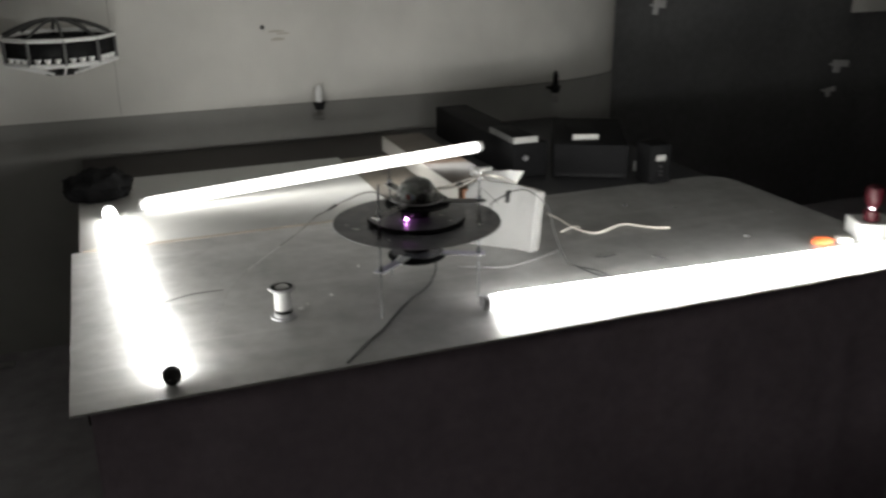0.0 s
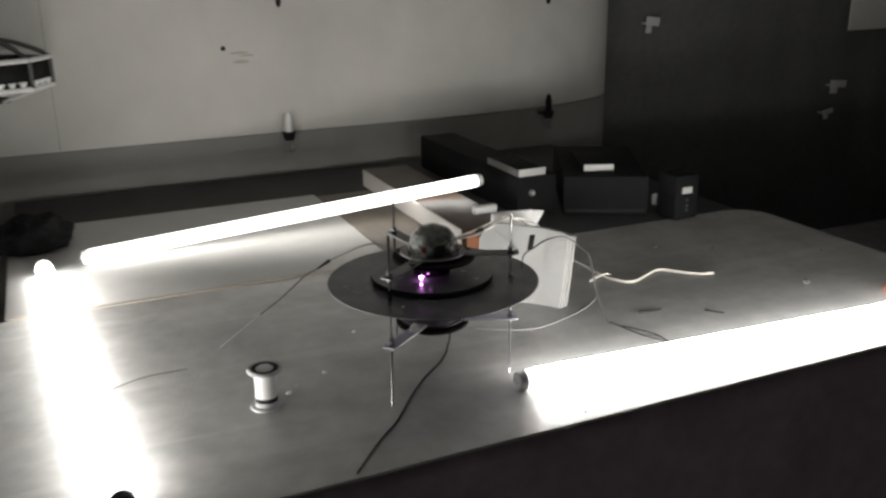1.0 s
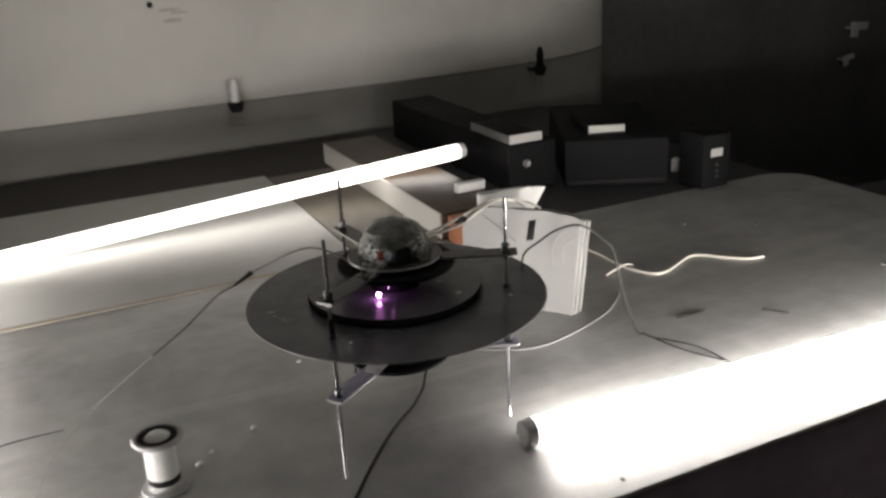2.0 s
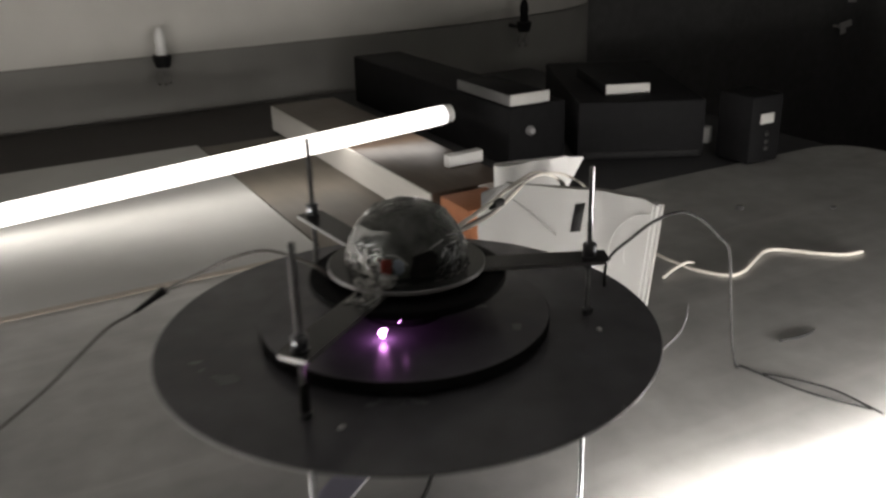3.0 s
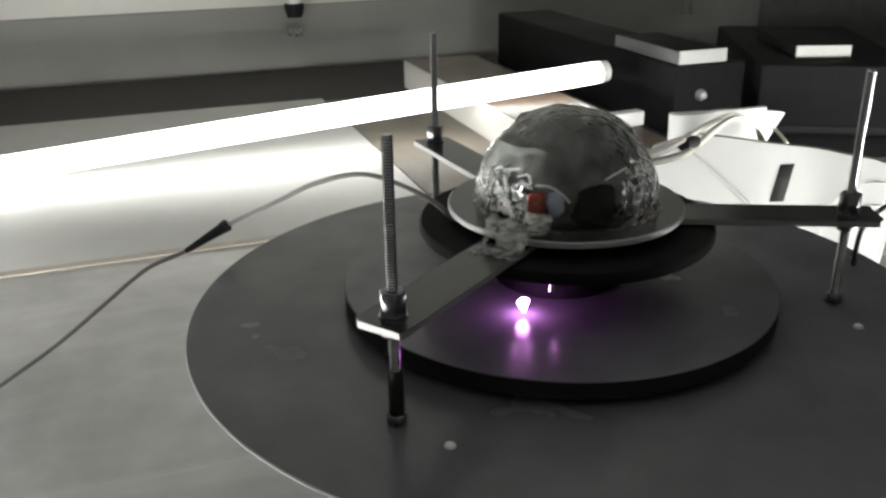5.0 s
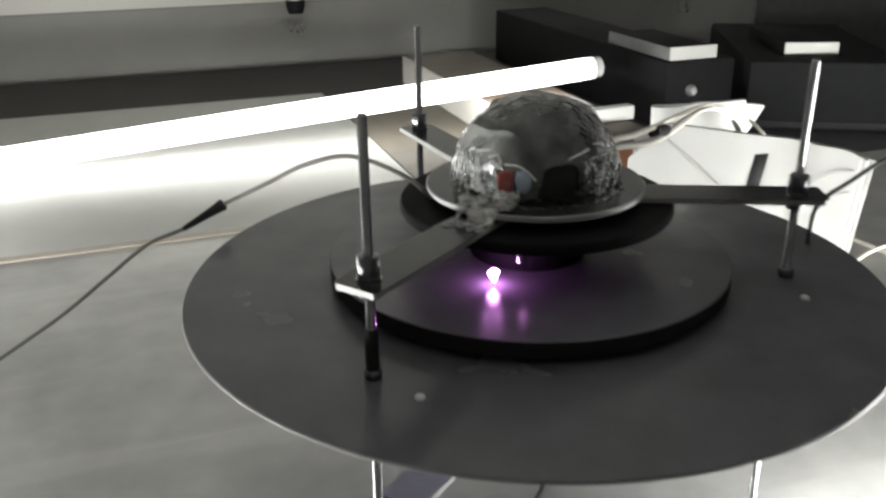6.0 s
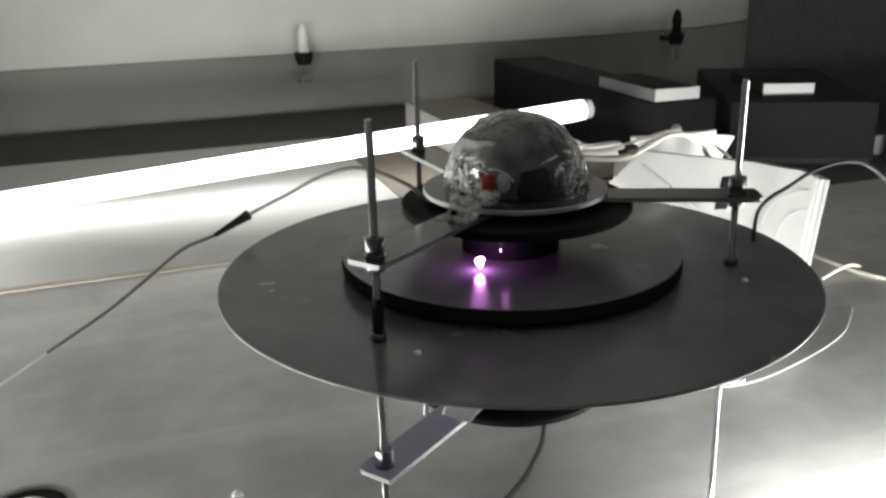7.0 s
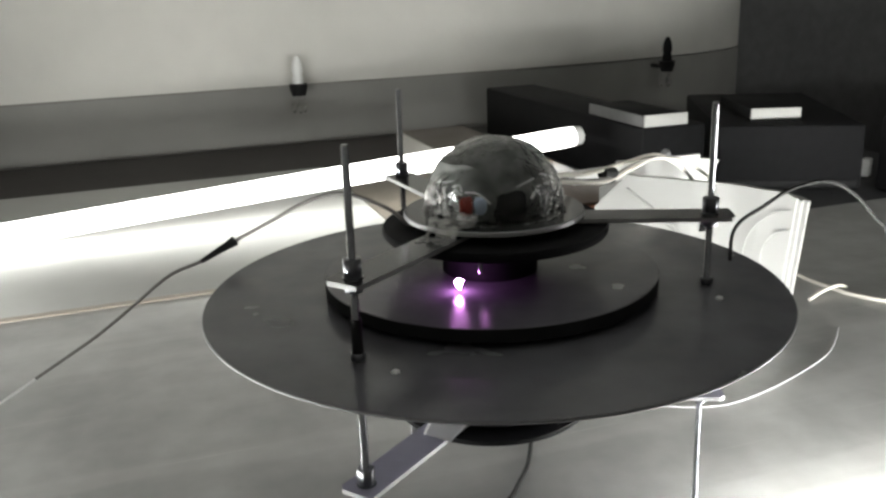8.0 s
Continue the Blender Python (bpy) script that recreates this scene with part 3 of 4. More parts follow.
    # crinkled clear film hanging from the dome over the disc's edge onto one arm
    ang = math.atan2(RODS[0][1] - cy, RODS[0][0] - cx)
    co, si = math.cos(ang), math.sin(ang)
    bm = bmesh.new()
    grid = []
    for i in range(30):
        q = i / 29
        rr = 0.0465 + 0.030 * q
        if q < 0.3:
            z = 0.261 - 0.007 * (q / 0.3) ** 0.7
        elif q < 0.42:
            z = 0.2540
        else:
            z = 0.2540 - 0.0066 * min(1.0, (q - 0.42) / 0.16)
        row = []
        for k in range(22):
            w = (k / 21 - 0.40) * 0.032 * (1 - 0.35 * q) * (1 + 0.15 * math.sin(9 * q))
            p = Vector((co * rr - si * w, si * rr + co * w, z))
            lift = 0.0016 * noise.noise(p * 110) + 0.0014 * noise.noise(p * 280)
            p.z += abs(lift)
            p.x += 0.001 * noise.noise(p * 170)
            row.append(bm.verts.new(p))
        grid.append(row)
    for a, b in zip(grid, grid[1:]):
        for k in range(21):
            if noise.noise(a[k].co * 150 + Vector((1, 4, 2))) > -0.42:
                bm.faces.new([a[k], a[k + 1], b[k + 1], b[k]])
    bmesh.ops.delete(bm, geom=[v for v in bm.verts if not v.link_faces], context="VERTS")
    part("film_flap", bm, M_CREASED, dev, "crinkled clear film").modifiers.new("thick", "SOLIDIFY").thickness = 0.0003
    # electric arc between the ring and the middle disc
    sx, sy = -0.036 - cx, 1.634 - cy
    bm = bmesh.new()
    pts = [(sx - 0.0005, sy + 0.001, 0.2188), (sx, sy + 0.0005, 0.2172), (sx, sy, 0.2155), (sx + 0.0005, sy - 0.0005, 0.2138), (sx + 0.0005, sy - 0.001, 0.2120)]
    add_sweep(bm, smooth_line(pts, 6), lambda t: 0.0004 + 0.0036 * min(1.0, t * 4) * (1 - t) ** 0.9, 12)
    part("electric_arc", bm, M_SPARK, dev, "pink-violet electric arc")
    for ox, oy in ((-0.004, 0.004), (0.003, 0.006), (0.016, 0.008)):
        part("electric_arc", add_sweep(bmesh.new(), [(sx + ox, sy + oy, 0.2330), (sx + ox + 0.001, sy + oy - 0.001, 0.2312)], 0.0004, 6), M_SPARK, dev, "faint violet spark")
    # block added under the dome to darken its lower front
    part("dark_block", add_box(bmesh.new(), 0.002, 0.024, -0.0385, -0.032, zb, zb + 0.020, 0.004), M_CASE, dev, "black block added to darken the dome's lower front")
    # foil folded over the lower disc onto the lower arm, its sheen painted white
    bm = bmesh.new()
    grid = []
    for i in range(16):
        q = i / 15
        row = []
        for k in range(14):
            w = 0.008 + (k / 13 - 0.5) * 0.030 * (1 - 0.3 * q)
            rr = 0.058 + 0.026 * q
            p = Vector((co * rr - si * w, si * rr + co * w, 0.1250 - 0.0062 * q * q))
            p.z += 0.0012 * abs(noise.noise(p * 130)) + 0.0008 * abs(noise.noise(p * 300))
            row.append(bm.verts.new(p))
        grid.append(row)
    for a, b in zip(grid, grid[1:]):
        for k in range(13):
            bm.faces.new([a[k], a[k + 1], b[k + 1], b[k]])
    part("foil_flap", bm, M_GLINT, dev, "crinkled foil with its sheen painted white").modifiers.new("thick", "SOLIDIFY").thickness = 0.0003
    part("electrode", lathe([(0, 0.2215), (0.0016, 0.2215), (0.0016, 0.2345), (0, 0.2345)], 12), M_CHROME, dev).location = (sx + 0.014, sy + 0.004, 0)


# ---- cables ----
def cable(name, pts, rad, mat, label, world_space=False):
    bm = sweep(pts, rad, 8, 8)
    return solid(name, bm, mat, Matrix() if world_space else at(0, 0), label, "cable")


def build_cables():
    # from the device over the disc's rim, with an in-line connector, down to the sheet
    lead = thing("lead_with_plug", Matrix(), "thin grey lead with a black in-line plug", "cable")
    part("cord", sweep([(-0.058, 1.674, 0.2375), (-0.070, 1.679, 0.2420), (-0.086, 1.686, 0.2530), (-0.119, 1.700, 0.2610), (-0.150, 1.716, 0.2510), (-0.177, 1.730, 0.2350), (-0.2145, 1.7450, 0.2135), (-0.2345, 1.7310, 0.2035), (-0.252, 1.717, 0.199), (-0.263, 1.708, 0.1925), (-0.274, 1.699, 0.184), (-0.298, 1.680, 0.166), (-0.318, 1.664, 0.154), (-0.336, 1.650, 0.1437)], lambda t: 0.0016 - 0.0005 * t), M_CABLE_GREY, lead, "grey cord")
    # the cord runs on in white here, for the light it catches
    part("lit_stretch", sweep([(-0.3355, 1.6504, 0.1440), (-0.355, 1.634, 0.133), (-0.380, 1.612, 0.118), (-0.402, 1.590, 0.106)], 0.0010), M_WHITE, lead, "stretch of the cord with its sheen painted white")
    part("fine_wire", sweep([(-0.401, 1.591, 0.1065), (-0.430, 1.520, 0.0800), (-0.448, 1.480, 0.0350), (-0.455, 1.462, 0.0006)], 0.00022, 6), M_CABLE_GREY, lead, "hair-thin grey wire")
    part("plug", sweep([(-0.2125, 1.7455, 0.2150), (-0.2155, 1.7443, 0.2130), (-0.2225, 1.7395, 0.2095), (-0.2360, 1.7298, 0.2028)], lambda t: 0.0032 + 0.008 * t if t < 0.15 else 0.0016 + 0.0028 * (1 - t) ** 0.8, 12), M_MATT, lead, "black plug")
    # three pale cords from the dome over the foam sheets
    loom = thing("cord_bundle", Matrix(), "bundle of beige cords from the dome to the foam sheets", "cable")
    start = [(0.014, 1.690, 0.2545), (0.024, 1.702, 0.2625)]
    for rad, m, pts in ((0.0020, M_CABLE_BEIGE, [(0.0337, 1.7149, 0.2671), (0.0544, 1.7731, 0.2547), (0.0797, 1.8331, 0.2454), (0.1080, 1.8944, 0.2384), (0.1446, 1.9591, 0.2314), (0.1788, 2.0229, 0.2087), (0.2099, 2.0854, 0.1776), (0.216, 2.092, 0.165)]),
                        (0.0019, M_CABLE_BEIGE, [(0.0340, 1.7151, 0.2626), (0.0588, 1.7749, 0.2478), (0.0828, 1.8344, 0.2351), (0.1134, 1.8966, 0.2319), (0.1449, 1.9593, 0.2285), (0.1933, 2.0290, 0.2073), (0.2371, 2.0967, 0.1712), (0.246, 2.106, 0.158)]),
                        (0.0012, M_CABLE_GREY, [(0.0339, 1.7150, 0.2640), (0.0587, 1.7749, 0.2497), (0.0847, 1.8352, 0.2382), (0.1153, 1.8974, 0.2363), (0.1474, 1.9603, 0.2297), (0.1755, 2.0215, 0.2122), (0.2043, 2.0830, 0.1828), (0.212, 2.090, 0.168)])):
        part("cord", sweep(start + pts, rad), m, loom)
    part("tie", sweep([(0.078, 1.829, 0.2425), (0.090, 1.848, 0.2390)], 0.0045, 12), M_CABLE_BLACK, loom, "black tie")
    cable("cable", [(0.1595, 1.727, 0.1982), (0.1597, 1.7271, 0.2137), (0.1623, 1.7285, 0.2223), (0.1699, 1.7325, 0.2287), (0.1837, 1.7398, 0.2345), (0.2029, 1.7499, 0.2432), (0.2212, 1.7595, 0.2467), (0.2383, 1.7686, 0.2465), (0.2525, 1.776, 0.2416), (0.2699, 1.7852, 0.2296), (0.2888, 1.7951, 0.2105), (0.305, 1.803, 0.190), (0.325, 1.830, 0.120), (0.350, 1.868, 0.050), (0.372, 1.900, 0.006), (0.381, 1.906, 0.0022)], 0.0014, M_CABLE_BLACK, "thin black cable arching from the disc down to the sheet", True)
    cable("cable", [(0.897, 0.445, 0.100), (0.893, 0.435, 0.05), (0.884, 0.418, 0.004), (0.867, 0.390, 0.002), (0.849, 0.358, 0.002), (0.830, 0.334, 0.002), (0.812, 0.314, 0.002), (0.765, 0.272, 0.002), (0.712, 0.212, 0.002), (0.652, 0.135, 0.002), (0.602, 0.086, 0.002), (0.536, 0.009, 0.0025)], 0.0021, M_CABLE_BLACK, "thin black cable from under the device to the front edge")
    cable("cable", [(1.372, 0.73, 0.010), (1.390, 0.677, 0.003), (1.388, 0.637, 0.003), (1.391, 0.605, 0.003), (1.395, 0.573, 0.003), (1.418, 0.533, 0.003), (1.450, 0.533, 0.003), (1.488, 0.551, 0.003), (1.545, 0.570, 0.003), (1.590, 0.524, 0.003), (1.621, 0.498, 0.003), (1.652, 0.492, 0.003)], 0.0026, M_CABLE_BEIGE, "bent beige cable lying on the metal sheet")
    cable("cable", [(1.338, 0.577, 0.0025), (1.365, 0.585, 0.0065), (1.392, 0.590, 0.0085), (1.412, 0.594, 0.0025)], 0.0022, M_CABLE_BEIGE, "short beige wire crossing the cable")
    cable("cable", [(1.24, 0.339, 0.0016), (1.258, 0.26, 0.0016), (1.287, 0.201, 0.0016)], 0.0012, M_CABLE_BLACK, "thin dark wire end on the sheet")
    cable("cable", [(0.398, 1.886, 0.0016), (0.430, 1.866, 0.0016), (0.460, 1.838, 0.0016), (0.484, 1.788, 0.0016)], 0.0012, M_CABLE_BLACK, "second thin dark wire end on the sheet", True)
    cable("cable", [(1.326, 0.358, 0.0016), (1.36, 0.352, 0.0016), (1.386, 0.356, 0.0016)], 0.0014, M_CABLE_BLACK, "short dark wire scrap on the sheet")
    cable("cable", [(1.472, 0.309, 0.0016), (1.485, 0.29, 0.0016), (1.498, 0.276, 0.0016)], 0.0016, M_CABLE_BLACK, "short dark wire scrap on the sheet")
    cable("cable", [(0.957, 0.440, 0.001), (1.034, 0.395, 0.001), (1.079, 0.385, 0.001), (1.140, 0.398, 0.001), (1.210, 0.424, 0.001), (1.256, 0.449, 0.001), (1.306, 0.493, 0.001)], 0.0008, M_EDGE, "pale thin wire curving over the sheet")
    cable("cable", [(0.198, 0.477, 0.0012), (0.274, 0.509, 0.0012), (0.354, 0.51, 0.0012)], 0.0008, M_CABLE_BLACK, "hair-thin dark wire on the sheet")


# ---- plank, white stack, cases ----
def build_plank():
    bm = bmesh.new()
    add_box(bm, 1.165, 1.325, 0.945, 1.755, -0.0015, 0.058, 0.002)
    plank = thing("timber_beam", at(0, 0), "brown wooden beam, its lit side put in as a white face", "beam")
    part("timber", bm, M_WOOD, plank, "brown timber")
    # the tube's light on this side is put into its white colour
    part("lit_side", box(1.1615, 1.1648, 0.947, 1.753, -0.001, 0.057), M_BEAM, plank, "side of the beam whitened for the tube's light")
    solid("terracotta_block", box(1.172, 1.262, 0.842, 0.934, 0.0, 0.056, 0.003), M_BRICK, at(0, 0), "orange terracotta block at the beam's end", "block")


def build_stack():
    st = thing("foam_sheet_stack", at(0, 0), "stack of white foam sheets folded upright behind the device", "foam sheets")
    a, b = Vector((1.045, 0.600)), Vector((1.192, 0.448))
    d = (b - a).normalized()
    nrm = Vector((-d.y, d.x))
    for i in range(5):
        off = nrm * (0.0088 * i)
        bend = nrm * (0.010 + 0.003 * i)
        end = b + d * (0.005 * ((i * 7) % 3)) + off
        pts = [a + off, a * 0.66 + b * 0.34 + off + bend * 0.6, a * 0.3 + b * 0.7 + off + bend, end - nrm * (0.004 * (i % 2))]
        part("foam_sheet", foam(pts, 0.0068, 0.192 - 0.0035 * i, 0.182 - 0.0035 * i, 0.04 if i < 2 else 0.015, 0.004), M_FOAM, st)
    # a curled sheet behind
    part("rolled_sheet", foam([(1.200, 0.628), (1.150, 0.632), (1.116, 0.634), (1.104, 0.650), (1.118, 0.668), (1.150, 0.672), (1.200, 0.668), (1.252, 0.660)], 0.006, 0.196, 0.176, 0.004, 0.002, 0.10), M_WHITE, st, "curled white sheet")
    # crease pressed into the front sheet
    part("crease", sweep([(1.0690, 0.5735, 0.1755), (1.0862, 0.5560, 0.1580), (1.1035, 0.5385, 0.1380), (1.112, 0.530, 0.128)], 0.0022, 6), M_FOAM, st, "raised crease")
    p0 = a * 0.46 + b * 0.54 + nrm * 0.0045
    bm = bmesh.new()
    q = [p0, p0 + d * 0.012]
    vs = [bm.verts.new((p.x, p.y, z)) for p, z in ((q[0], 0.132), (q[1], 0.134), (q[1] + d * 0.005, 0.170), (q[0] + d * 0.005, 0.168))]
    bm.faces.new(vs)
    part("slot", bm, M_MATT, st, "dark slot in the front sheet").modifiers.new("thick", "SOLIDIFY").thickness = 0.004
    # swirl of ribs embossed at the free end
    for k in range(2):
        r = 0.028 + 0.018 * k
        c = b - d * 0.004 - nrm * 0.0036
        pts = [(c.x - d.x * r * math.cos(t), c.y - d.y * r * math.cos(t), 0.112 + 1.15 * r * math.sin(t)) for t in np.linspace(0.15 - 0.5, math.pi / 2, 12)]
        part("rib", add_sweep(bmesh.new(), pts, 0.0009, 6), M_FOAM, st, "raised rib")


def foam(pts, thick, z_start, z_end, drop_start, drop_end, lean=0.016):
    """An upright bent sheet through the (u, v) points, its top falling from z_start to z_end and its corners rounded off."""
    bm = bmesh.new()
    line = smooth_line([(float(p[0]), float(p[1]), 0.0) for p in pts], 8)
    n = len(line)
    levels = 8
    rows = []
    for i, p in enumerate(line):
        s = i / (n - 1)
        along = (line[min(i + 1, n - 1)] - line[max(i - 1, 0)]).normalized()
        side = Vector((-along.y, along.x, 0)) * thick / 2
        top = z_start + (z_end - z_start) * s
        top -= drop_start * max(0.0, 1 - s * 6) + drop_end * max(0.0, 1 - (1 - s) * 14) ** 2
        ring = [(-1, 0.0005 + (top - 0.0005) * k / levels) for k in range(levels + 1)] + [(1, 0.0005 + (top - 0.0005) * k / levels) for k in range(levels, -1, -1)]
        row = []
        for sgn, z in ring:
            w = 0.0035 * noise.noise(Vector((p.x * 14, p.y * 14, z * 16))) + 0.003 * noise.noise(Vector((p.x * 40, p.y * 40, z * 9)))
            row.append(bm.verts.new(p + side * sgn + side.normalized() * w + Vector((0, 0, z)) - along * (lean * (1 - z / top) * max(0.0, s * 2.5 - 1.5))))
        rows.append(row)
    m = len(rows[0])
    for a, b in zip(rows, rows[1:]):
        for k in range(m):
            bm.faces.new([a[k], b[k], b[(k + 1) % m], a[(k + 1) % m]])
    bm.faces.new(rows[0][::-1])
    bm.faces.new(rows[-1])
    return bm


def build_cases():
    case = thing("black_case", at(0, 0), "low black equipment case behind the foam sheets", "equipment case")
    # unseen depth, stretched back past the slab to shade the wall
    part("body", box(1.458, 1.598, 1.165, 1.93, -0.0015, 0.122, 0.006), M_CASE, case)
    for u, v in ((1.508, 1.165),):
        bm = lathe([(0, 0), (0.010, 0), (0.010, 0.004), (0.006, 0.012), (0, 0.013)], 20)
        k = part("knob", bm, M_EDGE, case, "dull metal knob")
        k.matrix_basis = pose(u, v, 0.070, 90, 0, 0)
    other = thing("black_case", at(1.600, 1.128, -0.0015, 0, 0, -27), "black equipment case standing askew beside the other case", "equipment case")
    # depth is unseen too, made long to keep tube light off the wall
    part("body", box(0, 0.262, 0, 0.46, 0.0, 0.122, 0.006), M_CASE, other)
    part("foot_rail", box(0.01, 0.252, -0.003, 0.0, 0.006, 0.018, 0.001), M_MATT, other, "black foot rail")
    # side edges are coloured darker than the white fronts, to hold their shade
    for u, v, turn, side in ((1.464, 1.170, 0, M_EDGE_SHADED), (1.684, 1.146, -21, M_CASE)):
        sl = thing("slab_with_white_edge", at(u, v, 0.1222 if turn == 0 else 0.1207, 0, 0, turn), "flat black slab with white edges lying on a case", "slab", "slabs on the cases")
        part("core", box(0.002, 0.092, 0.002, 0.208, 0.0, 0.022, 0.001), M_CASE, sl, "black slab")
        part("edge_strip", box(0, 0.094, -0.002, 0.0018, 0.001, 0.0235, 0.0006), M_LABEL, sl, "white edge")
        part("edge_strip", box(-0.002, 0.0018, 0.002, 0.208, 0.001, 0.0225, 0.0006), side, sl, "side edge with its shade put into the colour")
    sp = thing("black_speaker", at(1.860, 0.913), "small black loudspeaker box with a white label", "loudspeaker")
    part("cabinet", box(0, 0.085, 0, 0.09, 0.0003, 0.136, 0.005), M_CASE, sp)
    part("label_plate", box(0.024, 0.060, -0.0012, 0.0005, 0.080, 0.100), M_LABEL, sp, "white label")
    for z in (0.060, 0.044, 0.030):
        kn = part("knob", lathe([(0, 0), (0.005, 0), (0.005, 0.004), (0, 0.005)], 16), M_CHROME, sp)
        kn.matrix_basis = pose(0.042, 0.0, z, 90, 0, 0)
    solid("white_bar", box(0, 0.076, 0, 0.020, 0, 0.023, 0.003), M_WHITE, at(1.258, 1.052, 0.0582, 0, 0, 5), "short white plastic bar lying on the beam", "bar")
    # black bag beside the tubes
    bm = bmesh.new()
    bmesh.ops.create_icosphere(bm, subdivisions=4, radius=1.0)
    for v in bm.verts:
        p = v.co.copy()
        v.co = Vector((p.x * 0.105, p.y * 0.085, max(p.z, -0.5) * 0.065 + 0.032)) * (1 + 0.22 * noise.noise(p * 2.1) + 0.10 * noise.noise(p * 5) + 0.05 * noise.noise(p * 12))
        v.co.z = max(v.co.z, 0.0)
    solid("black_bag", bm, M_CASE, at(0.085, 1.49, 0.0013), "crumpled shiny black bag behind the tubes", "bag")


# ---- spool, scraps, box with red bottle ----
def build_small():
    sp = thing("spool", at(0.462, 0.294), "white spool with metal flange standing on the sheet", "spool")
    part("body", lathe([(0.0195, 0.010), (0.0195, 0.070), (0.018, 0.0702), (0, 0.0702)], 40), M_WHITE, sp, "white winding")
    part("foot", lathe([(0, 0.0002), (0.029, 0.0002), (0.030, 0.002), (0.029, 0.0045), (0.0215, 0.0055), (0.021, 0.010), (0, 0.010)], 40), M_EDGE, sp, "metal foot")
    part("band", lathe([(0.0197, 0.012), (0.0201, 0.012), (0.0201, 0.021), (0.0197, 0.021)], 40), M_MATT, sp, "dark band")
    part("flange", lathe([(0, 0.0704), (0.030, 0.0704), (0.031, 0.072), (0.031, 0.0745), (0.030, 0.076), (0.0255, 0.0762), (0.0245, 0.0745), (0, 0.0745)], 48), M_EDGE, sp, "metal flange")
    part("ring", lathe([(0.016, 0.0747), (0.016, 0.0752), (0.0245, 0.0752), (0.0245, 0.0747)], 48), M_MATT, sp, "dark ring")
    part("disc_insert", lathe([(0, 0.0812), (0.006, 0.0805), (0.012, 0.0780), (0.0155, 0.0748), (0, 0.0746)], 40), M_WHITE, sp, "white centre")
    spots = ((0.596, 0.377, 0.0045, M_WHITE), (0.51, 0.322, 0.0055, M_WHITE), (0.712, 0.54, 0.004, M_WHITE), (1.787, 0.651, 0.005, M_SLATE), (1.813, 0.343, 0.009, M_SLATE),
             (2.032, 0.503, 0.006, M_SLATE), (1.652, 0.734, 0.008, M_SLATE), (0.968, 0.025, 0.003, M_SLATE), (1.43, 0.038, 0.003, M_SLATE), (0.53, 0.345, 0.004, M_LABEL))
    for u, v, r, m in spots:
        bm = bmesh.new()
        bmesh.ops.create_icosphere(bm, subdivisions=2, radius=r)
        for w in bm.verts:
            w.co *= 1 + 0.5 * noise.noise(w.co * 260 + Vector((u * 9, v * 7, 0)))
            w.co.z = max(w.co.z * 0.55 + r * 0.3, 0)
        solid("crumb", bm, m, at(u, v, 0.0002 if v < 0.94 else -0.0018), "small loose scrap on the metal sheet", "scrap", "scraps on the sheet")
    solid("cream_block", box(-0.012, 0.012, -0.008, 0.008, 0, 0.036, 0.003), M_WHITE, at(1.925, 1.092, -0.0018, 0, 0, 30), "small cream block standing between case and loudspeaker", "block")
    solid("metal_bracket", add_box(add_box(bmesh.new(), -0.06, 0.06, -0.02, 0.02, 0.0, 0.008, 0.002), -0.06, -0.05, -0.02, 0.02, 0.0, 0.05, 0.002), M_CAP, at(-0.39, 2.02, FLOOR), "small shiny metal bracket on the floor", "bracket")
    bx = thing("small_carton", at(2.075, 0.185, 0, 0, 0, -20), "small white open-topped carton box", "box")
    part("carton", box(0, 0.11, 0, 0.10, 0.0003, 0.05, 0.002), M_WHITE, bx)
    bt = thing("red_bottle", at(2.128, 0.205, 0.0505), "dark red glass bottle standing on the carton", "bottle")
    part("bottle", lathe([(0, 0), (0.020, 0.0), (0.022, 0.004), (0.022, 0.030), (0.014, 0.040), (0.022, 0.055), (0.026, 0.075), (0.024, 0.098), (0.012, 0.106), (0, 0.107)], 32), M_DARKRED, bt)
    part("collar", lathe([(0.013, 0.036), (0.0175, 0.038), (0.0175, 0.042), (0.013, 0.044)], 32), M_CHROME, bt)
    bm = bmesh.new()
    bmesh.ops.create_icosphere(bm, subdivisions=3, radius=1)
    for w in bm.verts:
        w.co = Vector((w.co.x * 0.034, w.co.y * 0.02, max(0, w.co.z * 0.013 + 0.008))) * (1 + 0.2 * noise.noise(w.co * 2.5))
    solid("orange_cap", bm, M_ORANGE, at(1.968, 0.212), "orange plastic piece on the sheet", "plastic piece")
    bm = bmesh.new()
    add_box(bm, 0, 0.04, 0, 0.03, 0.0003, 0.014, 0.002)
    solid("pink_block", bm, M_BEAM, at(2.015, 0.20, 0, 0, 0, -20), "pale block beside the carton", "block")


